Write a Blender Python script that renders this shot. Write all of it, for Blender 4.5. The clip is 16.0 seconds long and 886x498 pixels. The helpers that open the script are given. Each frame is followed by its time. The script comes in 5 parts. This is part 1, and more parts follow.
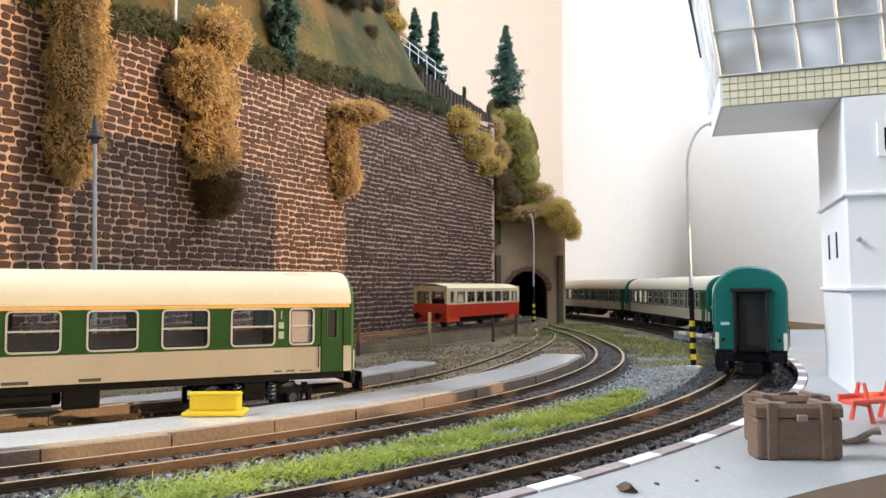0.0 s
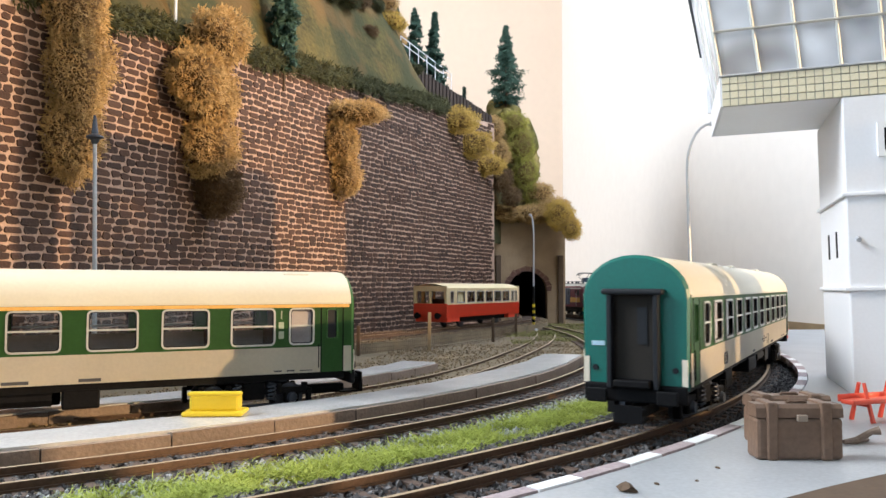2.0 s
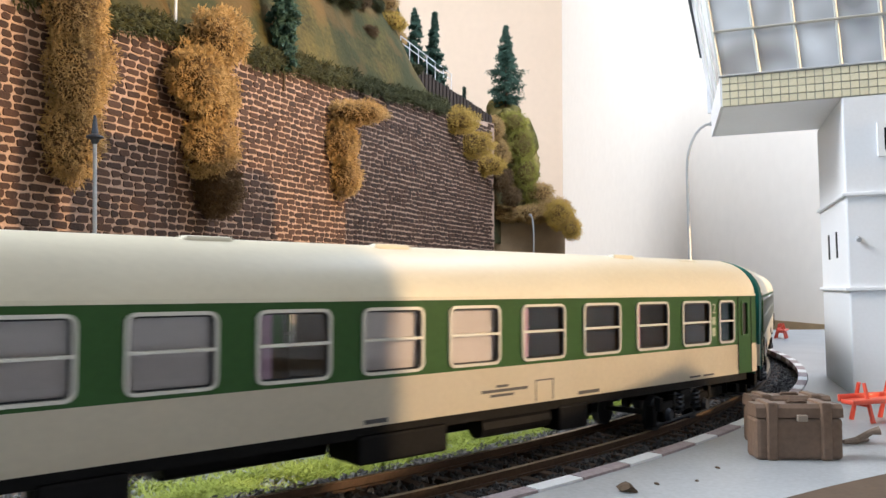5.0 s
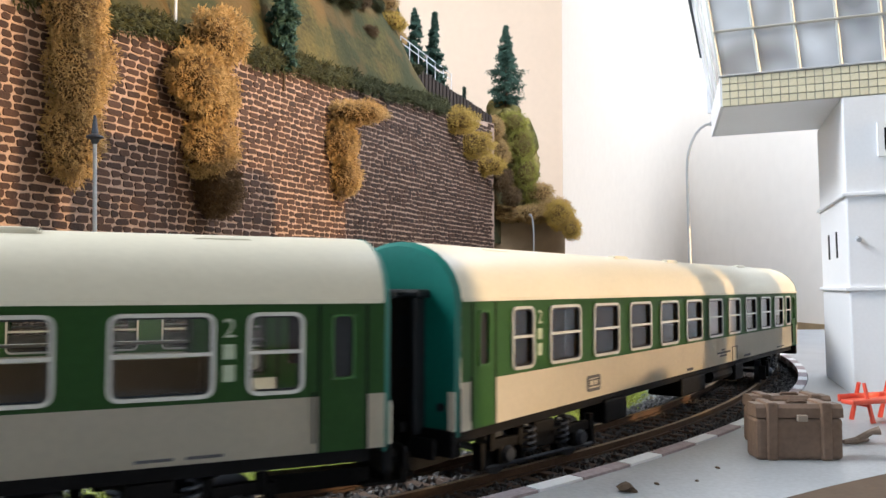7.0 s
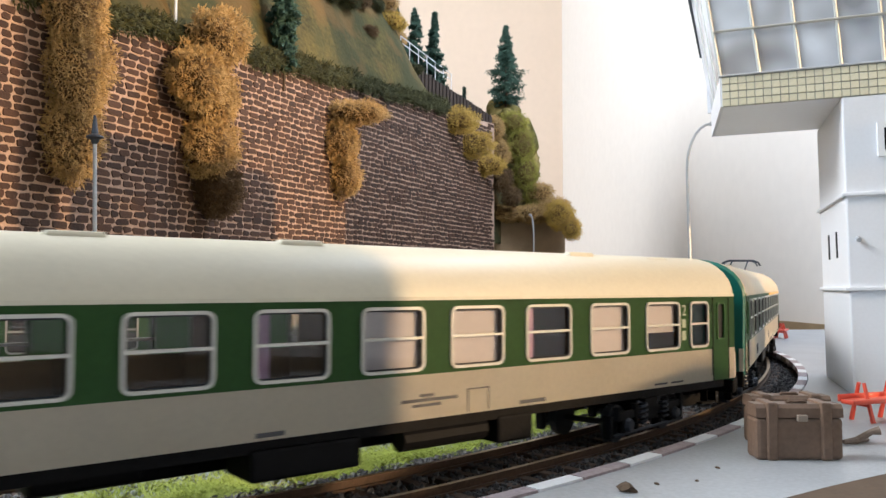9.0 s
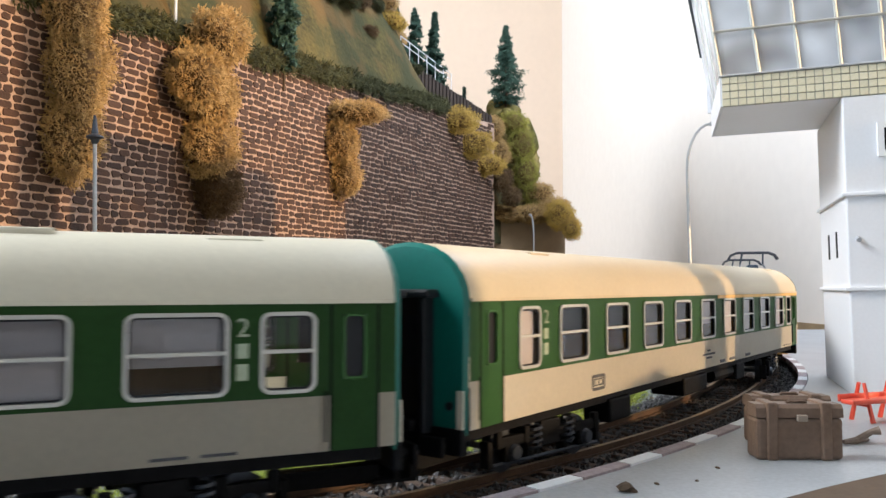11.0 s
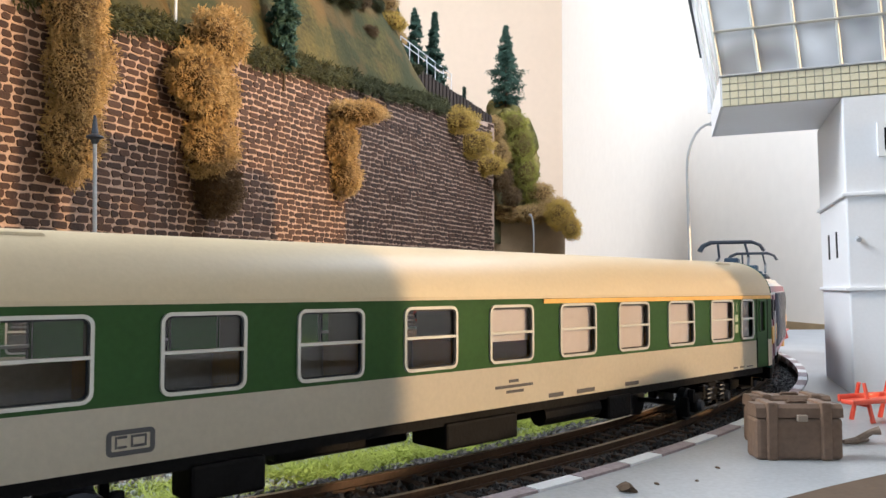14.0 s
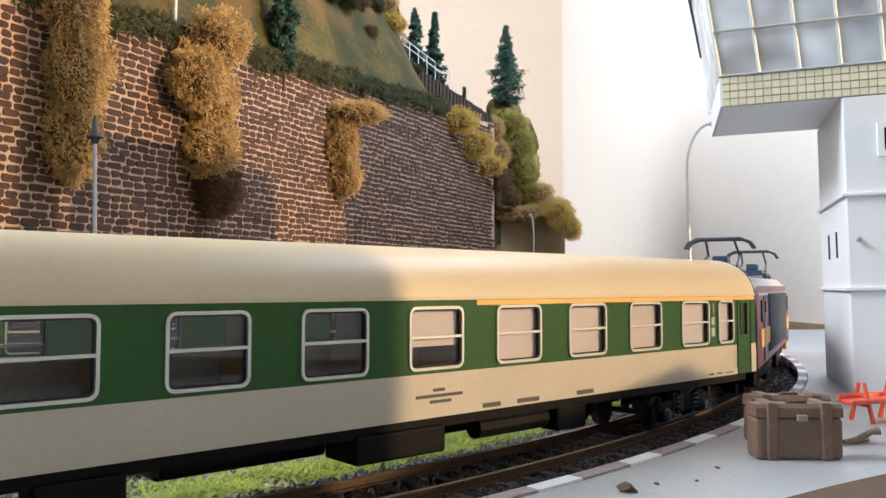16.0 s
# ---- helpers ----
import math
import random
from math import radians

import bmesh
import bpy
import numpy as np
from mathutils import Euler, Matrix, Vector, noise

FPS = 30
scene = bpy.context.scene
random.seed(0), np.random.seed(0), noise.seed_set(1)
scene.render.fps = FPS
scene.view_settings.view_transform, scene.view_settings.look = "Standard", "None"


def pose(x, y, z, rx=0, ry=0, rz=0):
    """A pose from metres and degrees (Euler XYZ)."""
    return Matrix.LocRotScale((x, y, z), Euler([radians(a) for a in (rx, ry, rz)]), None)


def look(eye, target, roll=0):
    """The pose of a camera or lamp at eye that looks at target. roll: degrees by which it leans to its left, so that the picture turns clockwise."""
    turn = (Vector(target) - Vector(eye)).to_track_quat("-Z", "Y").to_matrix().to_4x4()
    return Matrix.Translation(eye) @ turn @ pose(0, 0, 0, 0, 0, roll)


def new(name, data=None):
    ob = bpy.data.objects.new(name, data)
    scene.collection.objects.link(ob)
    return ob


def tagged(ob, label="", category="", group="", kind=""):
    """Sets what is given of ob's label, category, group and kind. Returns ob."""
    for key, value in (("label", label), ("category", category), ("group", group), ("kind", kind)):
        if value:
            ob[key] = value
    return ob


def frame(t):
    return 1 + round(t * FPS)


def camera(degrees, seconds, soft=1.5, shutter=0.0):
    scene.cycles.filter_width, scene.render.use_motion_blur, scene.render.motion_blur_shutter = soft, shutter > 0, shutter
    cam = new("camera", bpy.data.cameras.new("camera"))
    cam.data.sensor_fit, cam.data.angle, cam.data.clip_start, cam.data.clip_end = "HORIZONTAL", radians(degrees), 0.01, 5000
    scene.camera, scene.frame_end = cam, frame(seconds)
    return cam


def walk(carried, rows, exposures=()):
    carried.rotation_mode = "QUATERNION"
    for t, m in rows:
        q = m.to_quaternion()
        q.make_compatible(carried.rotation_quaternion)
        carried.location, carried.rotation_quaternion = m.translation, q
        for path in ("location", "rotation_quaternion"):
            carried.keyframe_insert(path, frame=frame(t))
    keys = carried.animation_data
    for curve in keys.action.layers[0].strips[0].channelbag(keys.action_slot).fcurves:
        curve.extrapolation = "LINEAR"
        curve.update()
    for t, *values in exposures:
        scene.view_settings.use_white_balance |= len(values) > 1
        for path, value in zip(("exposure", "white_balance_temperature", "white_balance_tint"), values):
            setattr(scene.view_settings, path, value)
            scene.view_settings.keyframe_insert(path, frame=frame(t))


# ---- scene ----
cam = camera(59.36, 16.0, soft=1.5, shutter=0.5)
EYE = (0.0, 0.0, 0.0443)
VIEW = pose(*EYE, 92.725, 0, 0) @ pose(0, 0, 0, 0, 0, 0.1)
walk(cam, [(0, VIEW), (16.0, VIEW)], exposures=[(0, 0.17), (2.5, 0.2), (4, 0.12), (6.5, 0.03), (7.2, 0.15), (8, 0.13), (9, 0.02), (11.5, 0.14), (12.5, 0.2), (14, 0.07), (16.0, 0.06)])

# ---- light: low warm sun, sky, and fill lamps added in unseen openings ----
SUN_WAY = Vector((-0.925, 0.38, -0.197)).normalized()
world = bpy.data.worlds.new("sky")
scene.world = world
world.use_nodes = True
wn = world.node_tree
sky = wn.nodes.new("ShaderNodeTexSky")
sky.sky_type = "NISHITA"
sky.sun_disc = False
sky.sun_elevation = radians(11)
sky.sun_rotation = radians(112)
wn.links.new(sky.outputs[0], wn.nodes["Background"].inputs[0])
wn.nodes["Background"].inputs[1].default_value = 0.085
sun = bpy.data.lights.new("sun", "SUN")
sun.energy, sun.angle, sun.color = 3.2, radians(0.7), (1.0, 0.67, 0.36)
sun_ob = new("sun", sun)
sun_ob.rotation_mode = "QUATERNION"
sun_ob.rotation_quaternion = SUN_WAY.to_track_quat("-Z", "Y")


def fill_light(name, eye, target, w, h, watts, colour):
    d = bpy.data.lights.new(name, "AREA")
    d.shape, d.size, d.size_y, d.energy, d.color = "RECTANGLE", w, h, watts, colour
    o = new(name, d)
    o.matrix_world = look(eye, target)
    return o


# added lamps: far rock and wall, tower front, white room wall
fill_light("fill_light_east", (0.385, 0.63, 0.70), (0.04, 0.98, 0.13), 0.2, 0.36, 6.0, (0.66, 0.79, 1.0))
fill_light("fill_light_southwest", (-1.27, -0.7, 0.58), (0.2, 0.5, 0.12), 0.75, 0.7, 9, (0.64, 0.82, 1.0))
fill_light("fill_light_west", (-1.25, 0.4, 1.08), (0.4, 1.0, 0.25), 0.9, 0.7, 54, (0.93, 0.96, 1.0))

# ---- materials ----


def mat(name, colour, rough=0.6, metal=0.0, vary=0.15, scale=120.0, bump=0.0, fine=900.0, spec=0.5, island=0.0, each=0.0, trans=0.0, glow=0.0):
    """Principled material with two scales of colour variation and relief; island and each vary by piece."""
    m = bpy.data.materials.new(name)
    m.use_nodes = True
    nt = m.node_tree
    b = nt.nodes["Principled BSDF"]
    b.inputs["Roughness"].default_value = rough
    b.inputs["Metallic"].default_value = metal
    b.inputs["Specular IOR Level"].default_value = spec
    b.inputs["Transmission Weight"].default_value = trans
    if glow:
        b.inputs["Emission Color"].default_value = (*colour, 1)
        b.inputs["Emission Strength"].default_value = glow
    tc = nt.nodes.new("ShaderNodeTexCoord")
    n1 = nt.nodes.new("ShaderNodeTexNoise")
    n1.inputs["Scale"].default_value = scale
    n1.inputs["Detail"].default_value = 4
    n2 = nt.nodes.new("ShaderNodeTexNoise")
    n2.inputs["Scale"].default_value = fine
    nt.links.new(tc.outputs["Object"], n1.inputs["Vector"])
    nt.links.new(tc.outputs["Object"], n2.inputs["Vector"])
    add = nt.nodes.new("ShaderNodeMath")
    add.operation = "ADD"
    nt.links.new(n1.outputs["Fac"], add.inputs[0])
    nt.links.new(n2.outputs["Fac"], add.inputs[1])
    last = add.outputs[0]
    span = [0.6, 1.4]
    if island or each:
        src = nt.nodes.new("ShaderNodeNewGeometry").outputs["Random Per Island"] if island else nt.nodes.new("ShaderNodeObjectInfo").outputs["Random"]
        k = nt.nodes.new("ShaderNodeMath")
        k.operation = "MULTIPLY_ADD"
        k.inputs[1].default_value = island or each
        nt.links.new(src, k.inputs[0])
        nt.links.new(last, k.inputs[2])
        last = k.outputs[0]
        span[1] += (island or each)
    mr = nt.nodes.new("ShaderNodeMapRange")
    mr.inputs["From Min"].default_value, mr.inputs["From Max"].default_value = span
    nt.links.new(last, mr.inputs["Value"])
    mix = nt.nodes.new("ShaderNodeMix")
    mix.data_type = "RGBA"
    lo = [c * (1 - vary) for c in colour]
    hi = [min(1, c * (1 + vary)) for c in colour]
    mix.inputs[6].default_value = (*lo, 1)
    mix.inputs[7].default_value = (*hi, 1)
    nt.links.new(mr.outputs[0], mix.inputs[0])
    nt.links.new(mix.outputs[2], b.inputs["Base Color"])
    if bump:
        bp = nt.nodes.new("ShaderNodeBump")
        bp.inputs["Strength"].default_value = min(1.0, bump)
        bp.inputs["Distance"].default_value = 0.0006
        nt.links.new(add.outputs[0], bp.inputs["Height"])
        nt.links.new(bp.outputs[0], b.inputs["Normal"])
    return m


def glass(name, tint=(0.9, 0.95, 0.95), see=0.75, rough=0.02, sheen=0.0):
    m = bpy.data.materials.new(name)
    m.use_nodes = True
    nt = m.node_tree
    nt.nodes.clear()
    out = nt.nodes.new("ShaderNodeOutputMaterial")
    tr = nt.nodes.new("ShaderNodeBsdfTransparent")
    tr.inputs[0].default_value = (*tint, 1)
    gl = nt.nodes.new("ShaderNodeBsdfGlossy")
    gl.inputs["Roughness"].default_value = rough
    mx = nt.nodes.new("ShaderNodeMixShader")
    fr = nt.nodes.new("ShaderNodeFresnel")
    fr.inputs["IOR"].default_value = 1.0 + (1 - see) * 4
    nt.links.new(fr.outputs[0], mx.inputs[0])
    nt.links.new(tr.outputs[0], mx.inputs[1])
    nt.links.new(gl.outputs[0], mx.inputs[2])
    last = mx.outputs[0]
    # cloudy pale diffuse share paints bright reflections into the glass
    if sheen:
        df = nt.nodes.new("ShaderNodeBsdfDiffuse")
        df.inputs[0].default_value = (0.72, 0.76, 0.82, 1)
        tn = nt.nodes.new("ShaderNodeTexNoise")
        tn.inputs["Scale"].default_value = 45
        tn.inputs["Detail"].default_value = 1
        tc = nt.nodes.new("ShaderNodeTexCoord")
        nt.links.new(tc.outputs["Object"], tn.inputs["Vector"])
        mr = nt.nodes.new("ShaderNodeMapRange")
        mr.inputs["From Min"].default_value, mr.inputs["From Max"].default_value = 0.35, 0.65
        mr.inputs["To Min"].default_value, mr.inputs["To Max"].default_value = sheen * 0.4, min(1, sheen * 1.5)
        nt.links.new(tn.outputs["Fac"], mr.inputs["Value"])
        m2 = nt.nodes.new("ShaderNodeMixShader")
        nt.links.new(mr.outputs[0], m2.inputs[0])
        nt.links.new(last, m2.inputs[1])
        nt.links.new(df.outputs[0], m2.inputs[2])
        last = m2.outputs[0]
    nt.links.new(last, out.inputs[0])
    return m


GREEN = mat("coach_green", (0.045, 0.135, 0.036), 0.42, 0, 0.1, 60, spec=0.25)
TEAL = mat("coach_end_green", (0.0, 0.13, 0.105), 0.4, 0, 0.1, 60)
CREAM = mat("coach_cream", (0.74, 0.68, 0.56), 0.5, 0, 0.06, 50, 0.05)
ROOFM = mat("coach_roof_cream", (0.62, 0.585, 0.47), 0.45, 0, 0.05, 40, 0.05)
ROOFY = mat("coach_roof_beige", (0.55, 0.46, 0.31), 0.45, 0, 0.05, 40, 0.05)
YELLOW = mat("yellow_stripe", (0.75, 0.42, 0.1), 0.5)
BLACKP = mat("black_plastic", (0.006, 0.006, 0.007), 0.6, 0, 0.4, 200, 0.2, spec=0.12)
RUBBER = mat("dark_rubber", (0.011, 0.013, 0.017), 0.5, 0, 0.2, spec=0.3)
FRAMEM = mat("window_frame_silver", (0.52, 0.52, 0.48), 0.35, 0.3, 0.05)
GLASS = glass("window_glass", (0.82, 0.84, 0.84), 0.86)
PANE_REFLECT = mat("pale_pane_reflection", (0.56, 0.51, 0.53), 0.5, 0, 0.08, 60)
BROWN_IN = mat("brown_interior", (0.16, 0.085, 0.045), 0.7)
PALE_IN = mat("grey_interior", (0.3, 0.28, 0.26), 0.7)
OCHRE_IN = mat("ochre_seat", (0.35, 0.2, 0.05), 0.7)
CURTAIN = mat("lilac_curtain", (0.5, 0.32, 0.46), 0.8)
PALEBLUE = mat("pale_blue_plate", (0.4, 0.6, 0.7), 0.5)
PRINT = mat("dark_print", (0.07, 0.07, 0.075), 0.6)
MARKM = mat("pale_print", (0.35, 0.42, 0.3), 0.6)
RAIL_SIDE = mat("rusty_rail", (0.1, 0.06, 0.038), 0.55, 0.4, 0.3, 150, 0.2)
RAIL_TOP = mat("worn_rail_top", (0.44, 0.34, 0.23), 0.5, 0.3, 0.15, 100)
SLEEPER = mat("brown_sleeper", (0.085, 0.055, 0.04), 0.75, 0, 0.4, 160, 0.4, each=0.5)
EARTH = mat("brown_ground", (0.18, 0.14, 0.085), 0.9, 0, 0.5, 45, 0.8)
BALLAST = mat("grey_ballast", (0.085, 0.083, 0.085), 0.85, 0, 0.85, 70, 0.6, island=1.2)
GRASS = mat("bright_grass", (0.31, 0.37, 0.062), 0.8, 0, 0.4, 60, 0, island=0.8)
DRYGRASS = mat("olive_grass", (0.2, 0.2, 0.06), 0.85, 0, 0.4, 60, 0, island=0.8)
PLASTER = mat("grey_platform", (0.37, 0.39, 0.41), 0.4, 0, 0.16, 40, 0.15)
PLAT2 = mat("pale_platform", (0.52, 0.52, 0.51), 0.22, 0, 0.15, 60, 0.08)
EDGE = mat("brown_edging", (0.24, 0.18, 0.14), 0.7, 0, 0.35, 90, 0.5, each=0.4)
EDGEPINK = mat("worn_pink_edge", (0.36, 0.3, 0.31), 0.8, 0, 0.25, 200, 0.3)
WHITEP = mat("white_paint", (0.78, 0.8, 0.82), 0.6, 0, 0.05)
STONE = mat("dark_stone", (0.05, 0.022, 0.012), 0.8, 0, 0.6, 130, 0.6, island=0.9)
STONE_EACH = mat("dark_stone_face", (0.05, 0.022, 0.012), 0.8, 0, 0.6, 130, 0.6, each=0.9)
MORTAR = mat("pale_mortar", (0.44, 0.3, 0.225), 0.85, 0, 0.25, 100, 0.4)
ROOMCREAM = mat("room_wall_paint", (0.7, 0.57, 0.46), 0.9, 0, 0.03, 3, 0.05, 60)
# very dark brown for unseen room sides, to cut bounced light
ROOMDIM = mat("room_bounce_cut_brown", (0.09, 0.075, 0.062), 0.9, 0, 0.1, 3, 0.05, 60)
ROOMWHITE = mat("room_wall_white", (0.8, 0.775, 0.75), 0.9, 0, 0.03, 3, 0.05, 60)
WOOD = mat("raw_wood", (0.34, 0.25, 0.15), 0.7, 0, 0.25, 30, 0.3)
TOWERW = mat("white_plastic_wall", (0.78, 0.8, 0.84), 0.5, 0, 0.03, 40, 0.04)
ARCHST = mat("red_brown_arch_stone", (0.13, 0.065, 0.045), 0.85, 0, 0.5, 90, 0.5, each=0.8)
TILE = mat("cream_tile", (0.7, 0.66, 0.5), 0.35, 0, 0.15, 100, 0.1, each=0.5)
GROUT = mat("grey_grout", (0.33, 0.33, 0.28), 0.8)
GREYP = mat("grey_plastic", (0.45, 0.47, 0.5), 0.5)
LAMPM = mat("grey_lamp_metal", (0.42, 0.45, 0.48), 0.4, 0.3)
TRUNKM = mat("brown_leather_plastic", (0.16, 0.1, 0.068), 0.45, 0, 0.25, 120, 0.2)
REDP = mat("red_plastic", (0.75, 0.09, 0.05), 0.35, 0, 0.08)
YELP = mat("yellow_plastic", (0.66, 0.5, 0.03), 0.4, 0, 0.06)
RBRED = mat("railbus_red", (0.66, 0.05, 0.02), 0.4, 0, 0.1)
RBCREAM = mat("railbus_cream", (0.8, 0.67, 0.42), 0.45, 0, 0.06)
HILL = mat("olive_hill", (0.075, 0.06, 0.015), 0.95, 0, 0.75, 24, 1.0, 250)


def two_tone(m, scale, colour, lo, hi):
    """Lay broad patches of a second colour over a material."""
    nt = m.node_tree
    tone = nt.nodes.new("ShaderNodeTexNoise")
    tone.inputs["Scale"].default_value = scale
    tone.inputs["Detail"].default_value = 6
    tc = nt.nodes.new("ShaderNodeTexCoord")
    nt.links.new(tc.outputs["Object"], tone.inputs["Vector"])
    span = nt.nodes.new("ShaderNodeMapRange")
    span.inputs["From Min"].default_value, span.inputs["From Max"].default_value = lo, hi
    nt.links.new(tone.outputs["Fac"], span.inputs["Value"])
    patch = nt.nodes.new("ShaderNodeMix")
    patch.data_type = "RGBA"
    patch.inputs[7].default_value = (*colour, 1)
    base_in = nt.nodes["Principled BSDF"].inputs["Base Color"]
    nt.links.new(span.outputs[0], patch.inputs[0])
    nt.links.new(base_in.links[0].from_socket, patch.inputs[6])
    nt.links.new(patch.outputs[2], base_in)


two_tone(HILL, 13, (0.04, 0.042, 0.012), 0.44, 0.6)
two_tone(HILL, 21, (0.12, 0.072, 0.02), 0.5, 0.62)
ROCK = mat("mossy_rock", (0.27, 0.2, 0.07), 0.9, 0, 0.6, 55, 1.0, 260)
two_tone(ROCK, 26, (0.11, 0.1, 0.02), 0.45, 0.56)
BUSH = mat("straw_bush", (0.47, 0.3, 0.115), 0.9, 0, 0.45, 50, 0, island=0.7)
BUSHY = mat("yellow_bush", (0.52, 0.34, 0.07), 0.9, 0, 0.4, 50, 0, island=0.7)
BUSHD = mat("dark_bush_and_core_shade", (0.12, 0.068, 0.025), 0.9, 0, 0.4, 50, 0, island=0.7)
HEDGE = mat("dark_hedge", (0.055, 0.056, 0.016), 0.9, 0, 0.7, 60, 0, island=0.8)
FIR = mat("fir_green", (0.03, 0.075, 0.05), 0.85, 0, 0.4, 60, 0, island=0.8)
BARK = mat("bark", (0.1, 0.065, 0.04), 0.9)
TIMBER = mat("dark_timber", (0.04, 0.027, 0.02), 0.9, 0, 0.4, 60, 0.4)
PORTAL = mat("portal_plaster", (0.33, 0.235, 0.14), 0.9, 0, 0.3, 50, 0.4)
DARKV = mat("tunnel_dark", (0.02, 0.017, 0.014), 0.95)
LOCOM = mat("loco_maroon", (0.16, 0.015, 0.035), 0.4, 0, 0.1)
LOCOR = mat("loco_rib_grey", (0.2, 0.22, 0.26), 0.45, 0, 0.1)
LOCOB = mat("loco_blue_grey", (0.04, 0.055, 0.1), 0.4, 0.1, 0.15)
LOCOG = mat("loco_roof_grey", (0.5, 0.5, 0.48), 0.5)
PANBLUE = mat("blue_grey_pantograph_metal", (0.03, 0.06, 0.1), 0.4, 0.2)
METALD = mat("dark_metal", (0.06, 0.07, 0.09), 0.4, 0.5)
SMOKEGLASS = glass("cabin_glass", (0.88, 0.9, 0.94), 0.6, 0.2, 0.72)

# ---- mesh helpers ----


def mesh_of(bm, name, mats):
    me = bpy.data.meshes.new(name)
    bm.to_mesh(me)
    bm.free()
    for m in (mats if isinstance(mats, (list, tuple)) else [mats]):
        me.materials.append(m)
    return me


def thing(name, label, category, at=None, kind="", group=""):
    o = new(name)
    o.empty_display_size = 0.01
    if at is not None:
        o.matrix_basis = at
    return tagged(o, label, category, group, kind)


def part(name, bm, material, parent, label="", at=None, smooth=False):
    me = mesh_of(bm, name, material)
    if smooth:
        me.polygons.foreach_set("use_smooth", [True] * len(me.polygons))
    o = new(name, me)
    o.parent = parent
    if at is not None:
        o.matrix_basis = at
    return tagged(o, label)


def share(name, me, parent, at):
    o = new(name, me)
    o.parent = parent
    o.matrix_basis = at
    return o


def solo(name, bm, material, label, category, kind="", group="", smooth=False):
    me = mesh_of(bm, name, material)
    if smooth:
        me.polygons.foreach_set("use_smooth", [True] * len(me.polygons))
    return tagged(new(name, me), label, category, group, kind)


def box(bm, x0, x1, y0, y1, z0, z1, mi=0, bevel=0.0):
    vs = [bm.verts.new(c) for c in ((x0, y0, z0), (x1, y0, z0), (x1, y1, z0), (x0, y1, z0), (x0, y0, z1), (x1, y0, z1), (x1, y1, z1), (x0, y1, z1))]
    fs = [bm.faces.new([vs[i] for i in q]) for q in ((3, 2, 1, 0), (4, 5, 6, 7), (0, 1, 5, 4), (1, 2, 6, 5), (2, 3, 7, 6), (3, 0, 4, 7))]
    for f in fs:
        f.material_index = mi
    if bevel:
        es = list({e for f in fs for e in f.edges})
        r = bmesh.ops.bevel(bm, geom=es, offset=bevel, segments=2, affect="EDGES", profile=0.5)
        for f in r["faces"]:
            f.material_index = mi
    return vs


def boxm(x0, x1, y0, y1, z0, z1, bevel=0.0):
    bm = bmesh.new()
    box(bm, x0, x1, y0, y1, z0, z1, 0, bevel)
    return bm


def tube(bm, pts, rad, n=8, mi=0, cap=True):
    """A round bar along pts; rad is one radius or one a point."""
    rings = []
    pts = [Vector(q) for q in pts]
    for i, q in enumerate(pts):
        d = (pts[min(i + 1, len(pts) - 1)] - pts[max(i - 1, 0)]).normalized()
        a = d.orthogonal().normalized() if i == 0 else (a - d * a.dot(d)).normalized()
        b = d.cross(a)
        r = rad[i] if isinstance(rad, (list, tuple)) else rad
        rings.append([bm.verts.new(q + (a * math.cos(k * 2 * math.pi / n) + b * math.sin(k * 2 * math.pi / n)) * r) for k in range(n)])
    for u, v in zip(rings, rings[1:]):
        for k in range(n):
            bm.faces.new((u[k], u[(k + 1) % n], v[(k + 1) % n], v[k])).material_index = mi
    if cap:
        bm.faces.new(rings[0][::-1]).material_index = mi
        bm.faces.new(rings[-1]).material_index = mi


def loft(bm, rings, closed=True, mi=0, caps=True):
    vs = [[bm.verts.new(c) for c in r] for r in rings]
    n = len(vs[0])
    for u, v in zip(vs, vs[1:]):
        for k in range(n if closed else n - 1):
            bm.faces.new((u[k], u[(k + 1) % n], v[(k + 1) % n], v[k])).material_index = mi
    if closed and caps:
        bm.faces.new(vs[0][::-1]).material_index = mi
        bm.faces.new(vs[-1]).material_index = mi
    return vs


def rounded(x0, x1, z0, z1, r, n=4):
    out = []
    for cx, cz, a0 in ((x1 - r, z1 - r, 0), (x0 + r, z1 - r, 90), (x0 + r, z0 + r, 180), (x1 - r, z0 + r, 270)):
        for k in range(n + 1):
            a = radians(a0 + 90 * k / n)
            out.append((cx + r * math.cos(a), cz + r * math.sin(a)))
    return out


def ring_frame(bm, x0, x1, z0, z1, w, r, y0, y1, mi=0):
    """A rounded rectangular frame in the xz plane, from y0 (front) to y1 (back)."""
    o = rounded(x0, x1, z0, z1, r)
    i = rounded(x0 + w, x1 - w, z0 + w, z1 - w, max(r - w, 0.0002))
    a = [bm.verts.new((x, y0, z)) for x, z in o]
    b = [bm.verts.new((x, y0, z)) for x, z in i]
    c = [bm.verts.new((x, y1, z)) for x, z in o]
    d = [bm.verts.new((x, y1, z)) for x, z in i]
    n = len(o)
    for k in range(n):
        j = (k + 1) % n
        for q in ((a[k], a[j], b[j], b[k]), (c[k], c[j], a[j], a[k]), (b[k], b[j], d[j], d[k])):
            bm.faces.new(q).material_index = mi
    bmesh.ops.recalc_face_normals(bm, faces=bm.faces[:])


# ---- plan: curved tracks round one centre ----
CX, CY = -0.3983, 0.6207


def polar(deg, r, z=0.0):
    return Vector((CX + r * math.cos(radians(deg)), CY + r * math.sin(radians(deg)), z))


